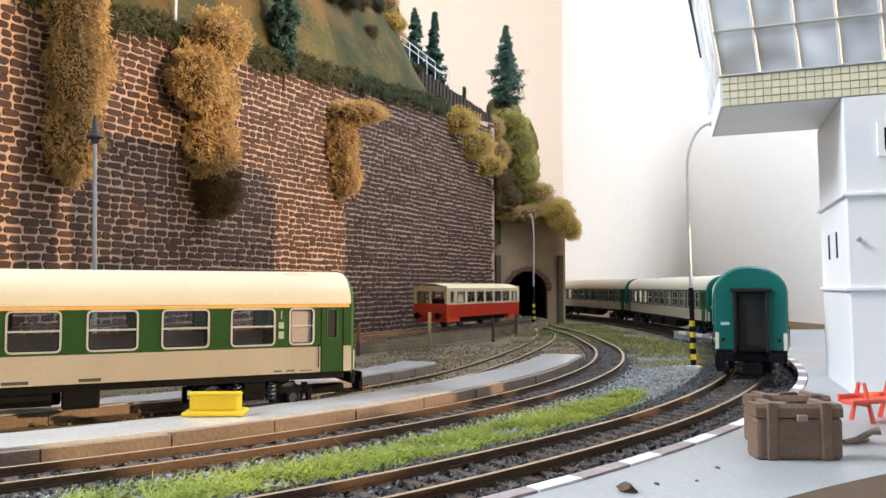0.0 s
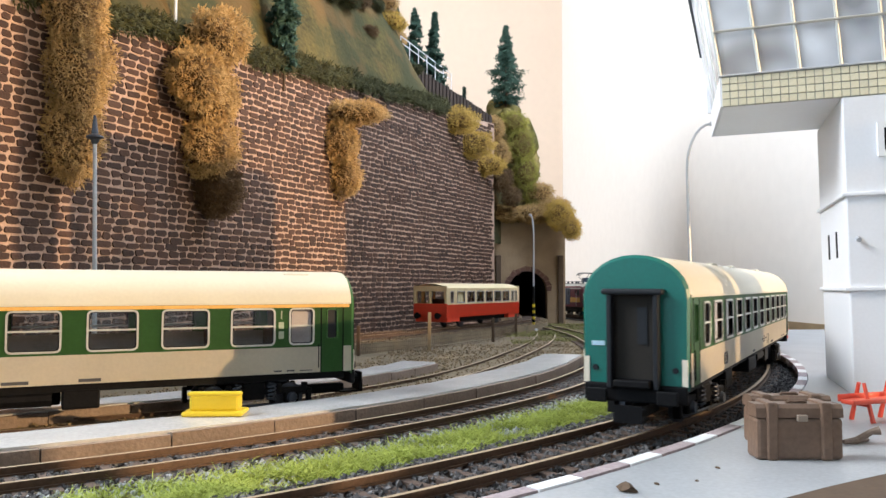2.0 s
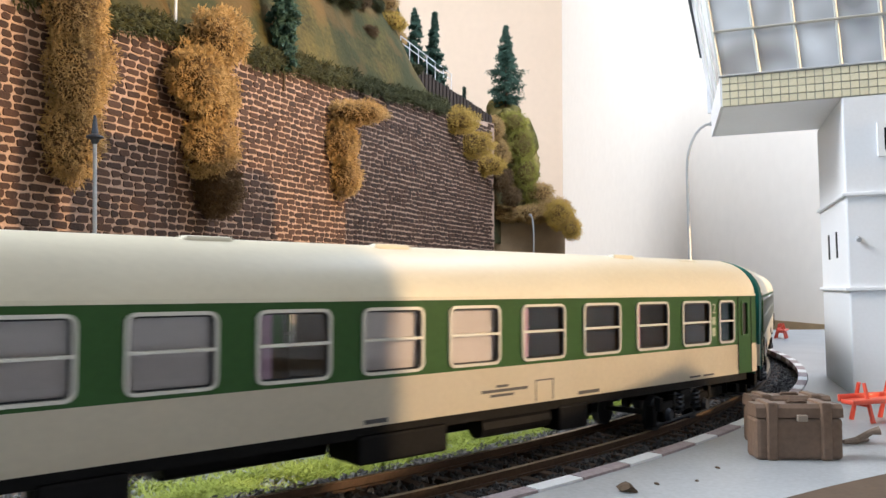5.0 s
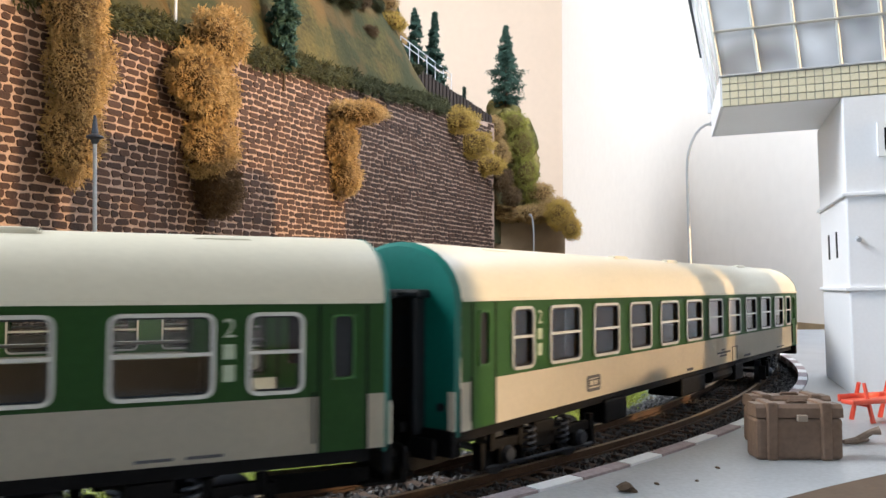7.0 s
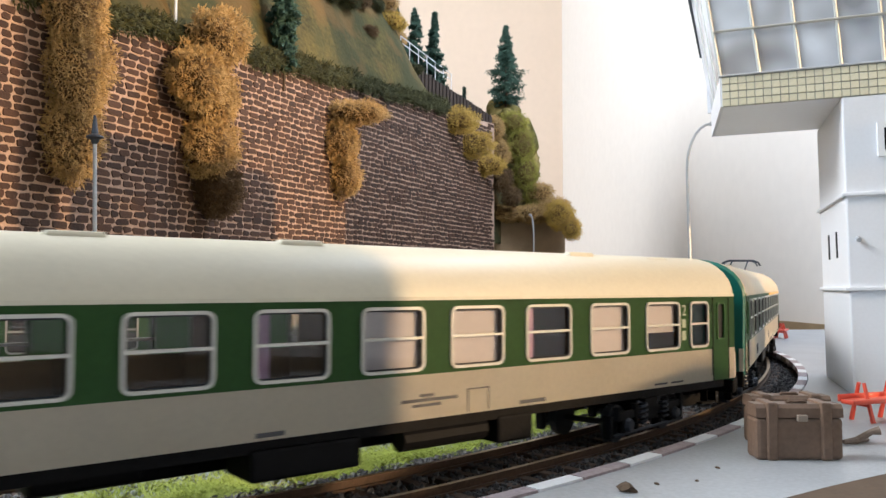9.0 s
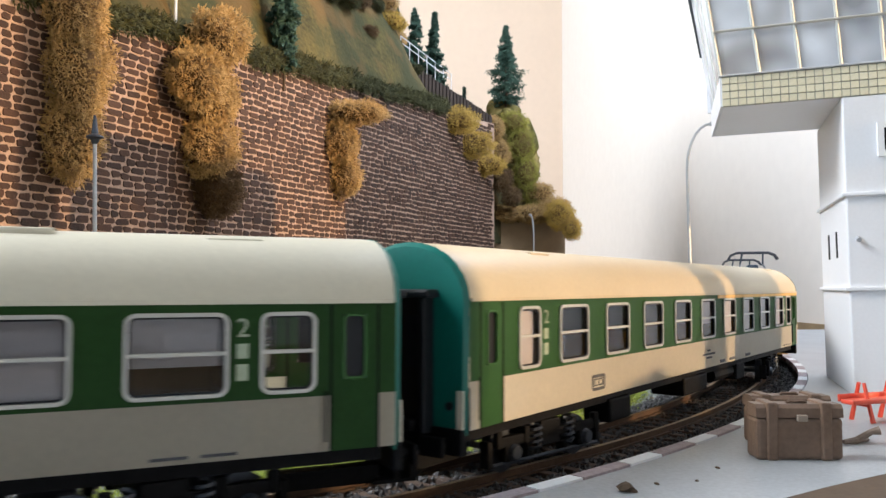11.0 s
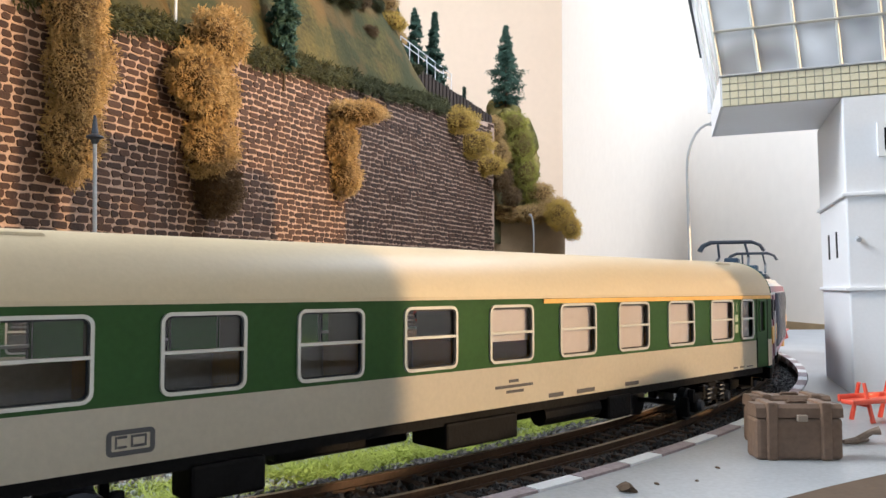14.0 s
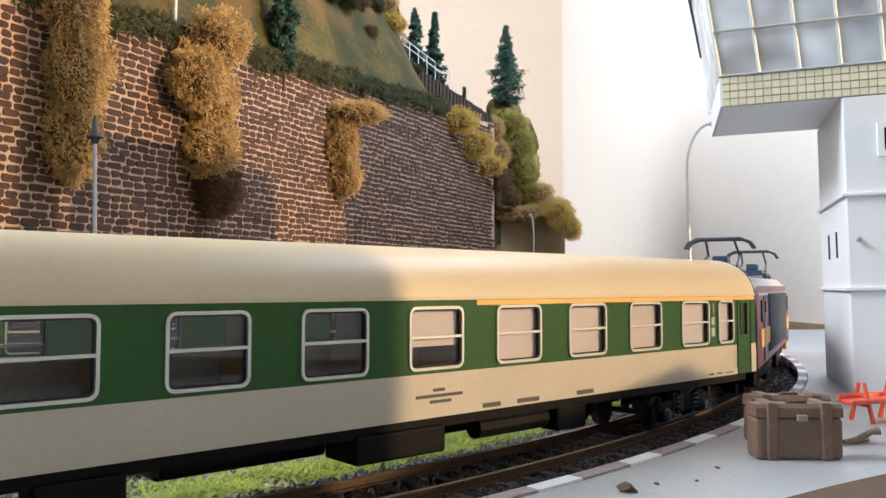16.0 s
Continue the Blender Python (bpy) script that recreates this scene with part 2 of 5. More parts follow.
def catmull(ctrl, n=40):
    q = [2 * ctrl[0] - ctrl[1], *ctrl, 2 * ctrl[-1] - ctrl[-2]]
    out = []
    for i in range(1, len(q) - 2):
        a, b, c, d = q[i - 1:i + 3]
        for k in range(n):
            t = k / n
            out.append(0.5 * ((2 * b) + (c - a) * t + (2 * a - 5 * b + 4 * c - d) * t * t + (3 * b - a - 3 * c + d) * t ** 3))
    return out + [ctrl[-1]]


class Line:
    """A track's centre line, measured along its length."""

    def __init__(self, ctrl):
        self.pts = catmull([Vector((*c[:2], 0)) for c in ctrl])
        s = [0.0]
        for a, b in zip(self.pts, self.pts[1:]):
            s.append(s[-1] + (b - a).length)
        self.s = s
        self.xs, self.ys = [q.x for q in self.pts], [q.y for q in self.pts]

    def at(self, s):
        return Vector((float(np.interp(s, self.s, self.xs)), float(np.interp(s, self.s, self.ys)), 0))

    def way(self, s):
        return (self.at(s + 0.004) - self.at(s - 0.004)).normalized()


LINE1 = Line([polar(a, 0.5885) for a in range(-150, -40, 10)] + [polar(-40, .589), polar(-32, .591), polar(-24, .5945), polar(-16, .6015), polar(-8, .613), polar(0, .629)]
             + [(.2425, .72), (.248, .82), (.244, .94), (.23, 1.07), (.205, 1.21), (.17, 1.37), (.125, 1.53), (.07, 1.69), (0, 1.85)])
LINE2 = Line([polar(a, 0.518) for a in range(-110, -20, 10)] + [polar(-20, .518), polar(-12, .519), polar(-4, .522), polar(4, .527), (.131, .74), (.127, .84), (.119, .93), (.114, 1.0)])
LINE3 = Line([polar(-45, 0.447) - Vector((math.cos(0.4692), math.sin(0.4692), 0)) * k for k in (0.5, 0.3, 0.15)] + [polar(a, 0.447) for a in (-45, -36, -27, -18)] + [(.052, .56), (.085, .68), (.106, .8), (.113, .9)])
LINE4 = Line([(-.15, .45), (-.087, .565), (-.011, .70), (.0656, .838), (.098, .92), (.11, 1.02), (.12, 1.2)])
Z2, Z3, Z4 = -0.002, -0.0039, 0.006

# ---- the room ----


def slab(name, x0, x1, y0, y1, z0, z1, m, label, category="wall"):
    return solo(name, boxm(x0, x1, y0, y1, z0, z1), m, label, category, "structure")


slab("floor", -1.4, 1.0, -1.4, 2.3, -0.86, -0.8, WOOD, "plain wooden room floor under the layout board", "floor")
slab("ceiling", -1.4, 1.0, -1.4, 2.3, 1.6, 1.66, ROOMDIM, "unseen dark ceiling that keeps bounced light low", "ceiling")
slab("wall_north", -1.4, 0.9, 1.9, 1.96, -0.8, 1.6, ROOMCREAM, "plain cream painted room wall behind the layout")


def east_x(y):
    return 0.294 + (1.9 - y) * 0.0858


# openings, piers and blocks out of view are added to shape the sunlight
bm = bmesh.new()
for y0, y1, z0, z1 in ((0.49, 0.53, -0.8, 1.6), (0.53, 0.73, -0.8, 0.52), (0.53, 0.73, 0.88, 1.6), (0.73, 1.9, -0.8, 1.6), (-1.2, -0.3, -0.8, 1.6), (-0.3, 0.49, -0.8, 0.03), (-0.3, 0.49, 0.5, 1.6), (-0.098, -0.043, 0.03, 0.5), (0.139, 0.147, 0.03, 0.5), (-0.3, -0.098, 0.03, 0.172), (-0.043, 0.09, 0.03, 0.1), (0.24, 0.36, 0.15, 0.254)):
    loft(bm, [[(east_x(y0), y0, z), (east_x(y0) + 0.05, y0, z), (east_x(y1) + 0.05, y1, z), (east_x(y1), y1, z)] for z in (z0, z1)])
bmesh.ops.recalc_face_normals(bm, faces=bm.faces[:])
solo("wall_east", bm, ROOMWHITE, "white painted room wall with added unseen openings and sun blocks", "wall", "structure")
# unseen wall; both openings are added for the lamps
bm = bmesh.new()
box(bm, -1.36, -1.3, -1.2, -1.1, -0.8, 1.6)
box(bm, -1.36, -1.3, -1.1, -0.3, -0.8, 0.22)
box(bm, -1.36, -1.3, -1.1, -0.3, 0.94, 1.6)
box(bm, -1.36, -1.3, -0.3, -0.05, -0.8, 1.6)
box(bm, -1.36, -1.3, 0.85, 1.9, -0.8, 1.6)
box(bm, -1.36, -1.3, -0.05, 0.85, -0.8, 0.72)
box(bm, -1.36, -1.3, -0.05, 0.85, 1.44, 1.6)
solo("wall_west", bm, ROOMDIM, "unseen dark wall with two openings added for the fill lamps", "wall", "structure")
slab("wall_south", -1.36, 0.9, -1.26, -1.2, -0.8, 1.6, ROOMDIM, "unseen dark wall that keeps bounced light low")

# ---- ground: one board-top sheet with gentle relief ----
bm = bmesh.new()
N = 90
gv = []
for j in range(N + 1):
    row = []
    for i in range(N + 1):
        x, y = -0.9 + 1.24 * i / N, -0.1 + 1.75 * j / N
        z = -0.0055 + 0.0012 * noise.noise(Vector((x * 40, y * 40, 0)))
        row.append(bm.verts.new((x, y, z)))
    gv.append(row)
for j in range(N):
    for i in range(N):
        bm.faces.new((gv[j][i], gv[j][i + 1], gv[j + 1][i + 1], gv[j + 1][i]))
solo("ground", bm, EARTH, "brown earthy layout ground with gravel and moss", "ground", "structure", smooth=True)
solo("layout_board", boxm(-1.2, 0.36, -0.3, 1.8, -0.03, -0.0075), WOOD, "raw wooden layout board under the scenery", "board", "structure")

# ---- tracks ----


def strip(bm, line, s0, s1, off0, off1, z0, z1, step=0.012, mi=0, mi_top=None):
    """A bar of rectangular section that follows a track line at a sideways offset."""
    rings = []
    n = max(2, int((s1 - s0) / step))
    for k in range(n + 1):
        s = s0 + (s1 - s0) * k / n
        w = line.way(s)
        side = Vector((w.y, -w.x, 0))
        c = line.at(s)
        a, b = c + side * off0, c + side * off1
        rings.append([(a.x, a.y, z0), (b.x, b.y, z0), (b.x, b.y, z1), (a.x, a.y, z1)])
    vs = loft(bm, rings, True, mi)
    if mi_top is not None:
        for u, v in zip(vs, vs[1:]):
            f = bm.faces.get((u[2], u[3], v[3], v[2]))
            if f:
                f.material_index = mi_top


SLEEP_ME = mesh_of(boxm(-0.015, 0.015, -0.0015, 0.0015, -0.0012, 0.0009, 0.0002), "sleeper", SLEEPER)
SLEEPS = []


def track(line, s0, s1, z, label, bed=None):
    t = thing("railway_track", label, "track", kind="structure")
    for side in (-1, 1):
        bm = bmesh.new()
        c = side * 0.00885
        strip(bm, line, s0, s1, c - 0.0004, c + 0.0004, z - 0.0019, z, mi=0, mi_top=1)
        strip(bm, line, s0, s1, c - 0.0011, c + 0.0011, z - 0.0023, z - 0.0017)
        strip(bm, line, s0, s1, c - 0.0007, c + 0.0007, z - 0.0006, z + 0.00005, mi=0, mi_top=1)
        bmesh.ops.recalc_face_normals(bm, faces=bm.faces[:])
        part("rail", bm, [RAIL_SIDE, RAIL_TOP], t)
    bm = bmesh.new()
    strip(bm, line, s0, s1, -0.024, 0.024, -0.0075, z - 0.0042, step=0.02)
    bmesh.ops.recalc_face_normals(bm, faces=bm.faces[:])
    part("ballast_bed", bm, bed or BALLAST, t, "gravel bed")
    SLEEPS.append((t, line, s0, s1, z))
    return t


track(LINE1, 0.6, LINE1.s[-1] - 0.3, 0, "curved main track with rusty rails and brown sleepers")
track(LINE2, 0.15, LINE2.s[-1] - 0.01, Z2, "curved second track with rusty rails beside grass")
track(LINE3, 0.02, LINE3.s[-1] - 0.01, Z3, "siding track under the parked passenger coach", EARTH)
track(LINE4, 0.01, LINE4.s[-1] - 0.05, Z4, "branch track running into the tunnel portal", EARTH)

# ---- platforms ----


def arc_plate(bm, a0, a1, r0, r1, z0, z1, n=24, wob=0.0, mi=0):
    rings = []
    for k in range(n + 1):
        a = a0 + (a1 - a0) * k / n
        w = wob * noise.noise(Vector((a * 1.3, r0 * 50, 0)))
        p0, p1 = polar(a, r0 + w), polar(a, r1 + 0.5 * w)
        rings.append([(p0.x, p0.y, z0), (p1.x, p1.y, z0), (p1.x, p1.y, z1), (p0.x, p0.y, z1)])
    loft(bm, rings, True, mi)
    bmesh.ops.recalc_face_normals(bm, faces=bm.faces[:])


PLZ = 0.003
PK = 1.078
pl = thing("station_platform", "pale grey plaster platform with a white dashed edge", "platform", kind="structure")
bm = bmesh.new()
arc_plate(bm, -75, 10, 0.6235, 0.80, -0.0075, PLZ, 60)
part("platform_slab", bm, PLASTER, pl)
a = -74.0
k = 0
while a < 8:
    bm = bmesh.new()
    da = 1.35 if k % 2 else 1.7
    arc_plate(bm, a, a + da * 0.97, 0.6195, 0.6232, PLZ - 0.002, PLZ + 0.0005, 3)
    part("edge_stone", bm, WHITEP if k % 2 else EDGEPINK, pl)
    a += da
    k += 1


def low_platform(a0, a1, r_in, r_out, z, label):
    t = thing("low_platform", label, "platform", kind="structure", group="low platforms between the tracks")
    bm = bmesh.new()
    arc_plate(bm, a0, a1, r_in, r_out - 0.002, -0.0075, z, 40, 0.003)
    part("platform_top", bm, PLAT2, t)
    a = a0
    while a < a1 - 0.2:
        w = random.uniform(3.0, 4.2)
        e = min(a + w, a1)
        bm = bmesh.new()
        arc_plate(bm, a, e - 0.06, r_out - 0.002, r_out + random.uniform(-0.0002, 0.0003), -0.0075, z - 0.0007 + random.uniform(-0.0003, 0.0003), 4)
        part("edge_block", bm, EDGE, t)
        a = e
    return t


low_platform(-95, -15, 0.478, 0.5035, 0.0015, "low pale platform with brown stone edging beside the rails")
low_platform(-75, -22, 0.405, 0.427, -0.0005, "low pale platform strip behind the parked coach")

# ---- coaches ----
CL, HW = 0.303, 0.0163
ZB, ZS, ZWB, ZWM, ZWT, ZG, ZR = 0.0147, 0.0246, 0.0260, 0.0328, 0.0391, 0.0414, 0.0539
SMALL = [(0.0200, 0.0288), (0.2783, 0.2871)]
BIG_B = [(0.0376 + 0.0243 * i, 0.0361 + 0.0243 * i + 0.0170) for i in range(10)]
BIG_C = [(0.0396 + 0.0271 * i, 0.0384 + 0.0271 * i + 0.0162) for i in range(9)]
DOORS = [(0.0040, 0.0128), (0.2906, 0.2994)]


def roof_profile(n=14, hw=HW, zg=ZG, zr=ZR):
    """Half-elliptic roof section from one gutter to the other."""
    out = []
    for k in range(n + 1):
        a = math.pi * k / n
        c, s = math.cos(a), math.sin(a)
        out.append((-hw * math.copysign(abs(c) ** 0.95, c), zg + (zr - zg) * abs(s) ** 1.05))
    return out


def coach(label, big, roofm, stripe, seat, fill, marks, endm, pivots=(0.0425, 0.2605)):
    t = thing("passenger_coach", label, "railway coach", group="green and cream passenger coaches")
    wins = [(w, "small") for w in SMALL] + [(w, "big") for w in big]
    # side walls with real openings
    for side in (-1, 1):
        bm = bmesh.new()
        cuts = sorted({0.0, CL} | {c for w, _ in wins for c in w} | {c for d in DOORS for c in (d[0], d[1], d[0] + 0.0022, d[1] - 0.0022)})
        zc = [ZB, ZS, ZWB, 0.0275, ZWT, ZG]
        yo, yi = side * HW, side * (HW - 0.0009)

        def is_hole(xm, zm):
            if ZWB < zm < ZWT:
                for (a, b), _ in wins:
                    if a < xm < b:
                        return True
            if 0.0275 < zm < ZWT:
                for a, b in DOORS:
                    if a + 0.0022 < xm < b - 0.0022:
                        return True
            return False
        vv = {}

        def vert(x, z):
            if (x, z) not in vv:
                vv[(x, z)] = bm.verts.new((x, yo, z))
            return vv[(x, z)]
        for xa, xb in zip(cuts, cuts[1:]):
            for za, zb in zip(zc, zc[1:]):
                xm, zm = (xa + xb) / 2, (za + zb) / 2
                if is_hole(xm, zm):
                    continue
                q = [vert(xa, za), vert(xb, za), vert(xb, zb), vert(xa, zb)]
                f = bm.faces.new(q if side < 0 else q[::-1])
                door = any(a <= xm <= b for a, b in DOORS)
                f.material_index = 1 if zm < ZS and not door else 0
        bmesh.ops.solidify(bm, geom=bm.faces[:], thickness=0.0009)
        part("side_wall", bm, [GREEN, CREAM], t)
        # gutter line and first-class stripe
        bm = bmesh.new()
        box(bm, 0.0005, CL - 0.0005, yo - 0.0003, yo + 0.0003, ZG - 0.0003, ZG + 0.0005)
        part("gutter", bm, roofm, t)
        if stripe:
            bm = bmesh.new()
            x0 = 0.168 if stripe == 1 else 0.0
            box(bm, x0, CL - 0.001, yo - 0.00025 if side < 0 else yo - 0.0002, yo + 0.0002 if side < 0 else yo + 0.00025, ZG - 0.0016, ZG - 0.0004)
            part("first_class_stripe", bm, YELLOW, t, "yellow first class stripe")
        for (a, b), kind in wins:
            bm = bmesh.new()
            yf = side * (HW + 0.0005)
            ring_frame(bm, a - 0.0006, b + 0.0006, ZWB - 0.0006, ZWT + 0.0006, 0.00065, 0.0019, yf, side * (HW - 0.0004))
            box(bm, a, b, min(yf, side * (HW - 0.0006)), max(yf, side * (HW - 0.0006)), ZWM - 0.0003, ZWM + 0.0003)
            wf = part("window_frame", bm, FRAMEM, t)
            bm = bmesh.new()
            yg = side * (HW - 0.0005)
            bm.faces.new([bm.verts.new(c) for c in ((a, yg, ZWB), (b, yg, ZWB), (b, yg, ZWT), (a, yg, ZWT))])
            g = part("pane", bm, GLASS, wf)
            g.visible_shadow = False
            bm = bmesh.new()
            ring_frame(bm, a + 0.0001, b - 0.0001, ZWB + 0.0001, ZWT - 0.0001, 0.0003, 0.0013, side * (HW + 0.0001), side * (HW - 0.0005))
            part("gasket", bm, RUBBER, wf)
        for a, b in DOORS:
            bm = bmesh.new()
            yg = side * (HW - 0.0009)
            box(bm, a + 0.0022, b - 0.0022, min(yg, yg + side * 0.0004), max(yg, yg + side * 0.0004), 0.0275, ZWT)
            d = part("door_pane", bm, RUBBER, t, "dark door window")
            bm = bmesh.new()
            ring_frame(bm, a + 0.0021, b - 0.0021, 0.0274, ZWT + 0.0001, 0.0004, 0.0013, side * (HW + 0.0003), side * (HW - 0.0004))
            part("frame", bm, GREEN, d)
            bm = bmesh.new()
            for xx in (a - 0.0003, b - 0.0001):
                box(bm, xx, xx + 0.0004, side * HW - 0.0001, side * HW + 0.0001, ZB, ZG - 0.0006)
            tube(bm, [(a - 0.0012, side * (HW + 0.0006), 0.0165), (a - 0.0012, side * (HW + 0.0006), 0.0255)], 0.00022, 5)
            part("grab_rail", bm, BLACKP, t, "thin dark handrail and door seam")
    # roof with rounded, drooping ends
    bm = bmesh.new()
    rings = []
    for x, k in [(0.0, 0.985), (0.0015, 1.0)] + [(CL * i / 12, 1.0) for i in range(1, 12)] + [(CL - 0.0015, 1.0), (CL, 0.985)]:
        rings.append([(x, y * k, ZG + (z - ZG) * k) for y, z in roof_profile()])
    vs = loft(bm, rings, False)
    bmesh.ops.recalc_face_normals(bm, faces=bm.faces[:])
    part("roof", bm, roofm, t, smooth=True)
    for x, y in ((0.028, -0.006), (0.06, 0.006), (0.105, -0.0045), (0.15, -0.005), (0.2, 0.005), (0.24, -0.005), (0.275, -0.006)) if stripe == 0 else ((0.045, -0.0065), (0.283, -0.0065)):
        z = ZG + (ZR - ZG) * 0.86 if abs(y) > 0.0055 else ZG + (ZR - ZG) * 0.94
        part("roof_vent", boxm(x - 0.0052, x + 0.0052, y - 0.0014, y + 0.0014, z - 0.0015, z + 0.0009, 0.0006), roofm, t)
    # ends: bowed sheet, gangway, buffers
    for x, d in ((0.0, -1), (CL, 1)):
        bm = bmesh.new()
        prof = [(y, z) for y, z in roof_profile()]
        ring = [(HW * 0.97, ZB - 0.001), *[(-y, z) for y, z in prof][::1], (-HW * 0.97, ZB - 0.001)]
        if ring[1][0] < 0:
            ring = [ring[0], *ring[1:-1][::-1], ring[-1]]
        a = [bm.verts.new((x, y, z)) for y, z in ring]
        b = [bm.verts.new((x + d * 0.0012, y * 0.955, ZB + (z - ZB) * 0.975)) for y, z in ring]
        n = len(ring)
        for k in range(n):
            bm.faces.new((a[k], a[(k + 1) % n], b[(k + 1) % n], b[k]))
        bm.faces.new(b)
        bm.faces.new(a[::-1])
        bmesh.ops.recalc_face_normals(bm, faces=bm.faces[:])
        e = part("end_wall", bm, endm, t, "green end wall")
        for yy in (-0.0078, 0.0062):
            part("gangway_post", boxm(min(x, x + d * 0.0045), max(x, x + d * 0.0045), yy, yy + 0.0016, ZB - 0.001, 0.0422, 0.0004), RUBBER, e)
        part("gangway_hood", boxm(min(x, x + d * 0.0052), max(x, x + d * 0.0052), -0.0092, 0.0092, 0.0418, 0.0436, 0.0006), RUBBER, e)
        part("gangway_door", boxm(min(x + d * .0012, x + d * 0.0016), max(x + d * .0012, x + d * 0.0016), -0.0062, 0.0062, ZB, 0.0418), DARKV, e)
        part("door_pane", boxm(min(x + d * .0017, x + d * 0.0019), max(x + d * .0017, x + d * 0.0019), -0.004, -0.001, 0.027, 0.038), RUBBER, e)
        part("gangway_floor", boxm(min(x, x + d * 0.006), max(x, x + d * 0.006), -0.0055, 0.0055, ZB - 0.0005, ZB + 0.0018, 0.0005), BLACKP, e)
        bm = bmesh.new()
        box(bm, min(x, x + d * 0.002), max(x, x + d * 0.002), -0.0155, 0.0155, 0.0095, 0.0150, 0, 0.0005)
        part("buffer_beam", bm, BLACKP, e)
        for yy in (-0.0105, 0.0105):
            bm = bmesh.new()
            tube(bm, [(x, yy, 0.0117), (x + d * 0.005, yy, 0.0117)], 0.0012, 8)
            box(bm, min(x + d * 0.0048, x + d * 0.0058), max(x + d * 0.0048, x + d * 0.0058), yy - 0.0031, yy + 0.0031, 0.0096, 0.0138, 0, 0.0004)
            part("buffer", bm, BLACKP, e)
            bm = bmesh.new()
            tube(bm, [(x + d * 0.0012, yy * 1.15, 0.0195), (x + d * 0.0017, yy * 1.15, 0.0195)], 0.0009, 10)
            part("tail_lamp", bm, RUBBER, e)
            bm = bmesh.new()
            box(bm, min(x + d * .0012, x + d * 0.0016), max(x + d * .0012, x + d * 0.0016), math.copysign(0.0148, yy) - 0.0008, math.copysign(0.0148, yy) + 0.0008, 0.015, 0.0228)
            part("corner_plate", bm, CREAM, e, "white corner plate")
        part("end_plate", boxm(min(x + d * .0012, x + d * 0.0015), max(x + d * .0012, x + d * 0.0015), 0.0112 * -d - 0.002, 0.0112 * -d + 0.002, 0.0262, 0.0276), PALEBLUE, e, "small pale blue plate")
        bm = bmesh.new()
        box(bm, min(x, x + d * 0.009), max(x, x + d * 0.009), -0.004, 0.004, 0.0045, 0.0052)
        box(bm, min(x + d * 0.008, x + d * 0.0095), max(x + d * 0.008, x + d * 0.0095), -0.0042, 0.0042, 0.0045, 0.0095)
        box(bm, min(x - d * 0.02, x + d * 0.002), max(x - d * 0.02, x + d * 0.002), -0.002, 0.002, 0.0045, 0.008)
        part("coupling", bm, BLACKP, e, "black loop coupling")
    # underframe
    part("underframe", boxm(0.002, CL - 0.002, -0.0135, 0.0135, 0.0118, ZB + 0.0003), BLACKP, t)
    for x0, x1, y0, y1, z0 in ((0.073, 0.088, -0.0145, -0.006, 0.0058), (0.135, 0.160, -0.0145, -0.002, 0.0062), (0.1, 0.12, 0.002, 0.009, 0.006), (0.1, 0.14, 0.005, 0.0145, 0.005), (0.15, 0.2, 0.006, 0.0145, 0.005), (0.2, 0.212, -0.014, -0.007, 0.0058)):
        part("equipment_box", boxm(x0, x1, y0, y1, z0, 0.0125, 0.0007), BLACKP, t)
    bm = bmesh.new()
    tube(bm, [(0.172, -0.011, 0.0098), (0.197, -0.011, 0.0098)], 0.0028, 10)
    part("air_tank", bm, BLACKP, t)
    # floor and compartments
    part("interior_floor", boxm(0.003, CL - 0.003, -0.0150, 0.0150, 0.0150, 0.0162), BROWN_IN, t)
    edges = [0.0325] + [(a[1] + b[0]) / 2 for a, b in zip(big, big[1:])] + [0.275]
    for xw in edges:
        part("partition", boxm(xw - 0.0004, xw + 0.0004, -0.0150, 0.0035, 0.0162, 0.0405), PALE_IN if stripe else BROWN_IN, t)
    part("corridor_wall", boxm(0.03, 0.277, 0.0035, 0.0040, 0.0162, 0.0305), PALE_IN if stripe else BROWN_IN, t)
    for xa, xb in zip(edges, edges[1:]):
        bm = bmesh.new()
        for x0, x1, k in ((xa + 0.0006, xa + 0.006, 1), (xb - 0.006, xb - 0.0006, -1)):
            box(bm, x0, x1, -0.0146, 0.003, 0.0165, 0.0215, 0, 0.0006)
            bx = x0 if k > 0 else x1
            box(bm, min(bx, bx + k * 0.002), max(bx, bx + k * 0.002), -0.0146, 0.003, 0.0205, 0.0315, 0, 0.0006)
        part("seat_pair", bm, seat, t)
    # pale panels behind the panes stand in for reflections in the glass
    for i, (a, b) in enumerate(big + SMALL):
        f = fill(i)
        if f == "pale_reflection":
            part("pale_reflection", boxm(a - 0.0002, b + 0.0002, -HW + 0.0013, -HW + 0.0016, ZWB, ZWT), PANE_REFLECT, t, "pale panel for a full window reflection")
        elif f == "half":
            part("pale_reflection", boxm(a - 0.0002, b + 0.0002, -HW + 0.0013, -HW + 0.0016, ZWM - 0.0022, ZWT), PANE_REFLECT, t, "pale panel for a half window reflection")
        elif f == "curtain":
            part("curtain", boxm(a, a + 0.0034, -HW + 0.0013, -HW + 0.0020, ZWB, ZWT), CURTAIN, t, "lilac curtain")
    # lettering as plain bars, class mark, emblem
    for x0, x1, z0, z1 in marks:
        part("lettering", boxm(x0, x1, -HW - 0.00012, -HW + 0.0001, z0, z1), PRINT, t, "small dark lettering")
    bm = bmesh.new()
    ring_frame(bm, 0.0575, 0.0655, 0.0165, 0.0207, 0.0008, 0.0009, -HW - 0.00015, -HW)
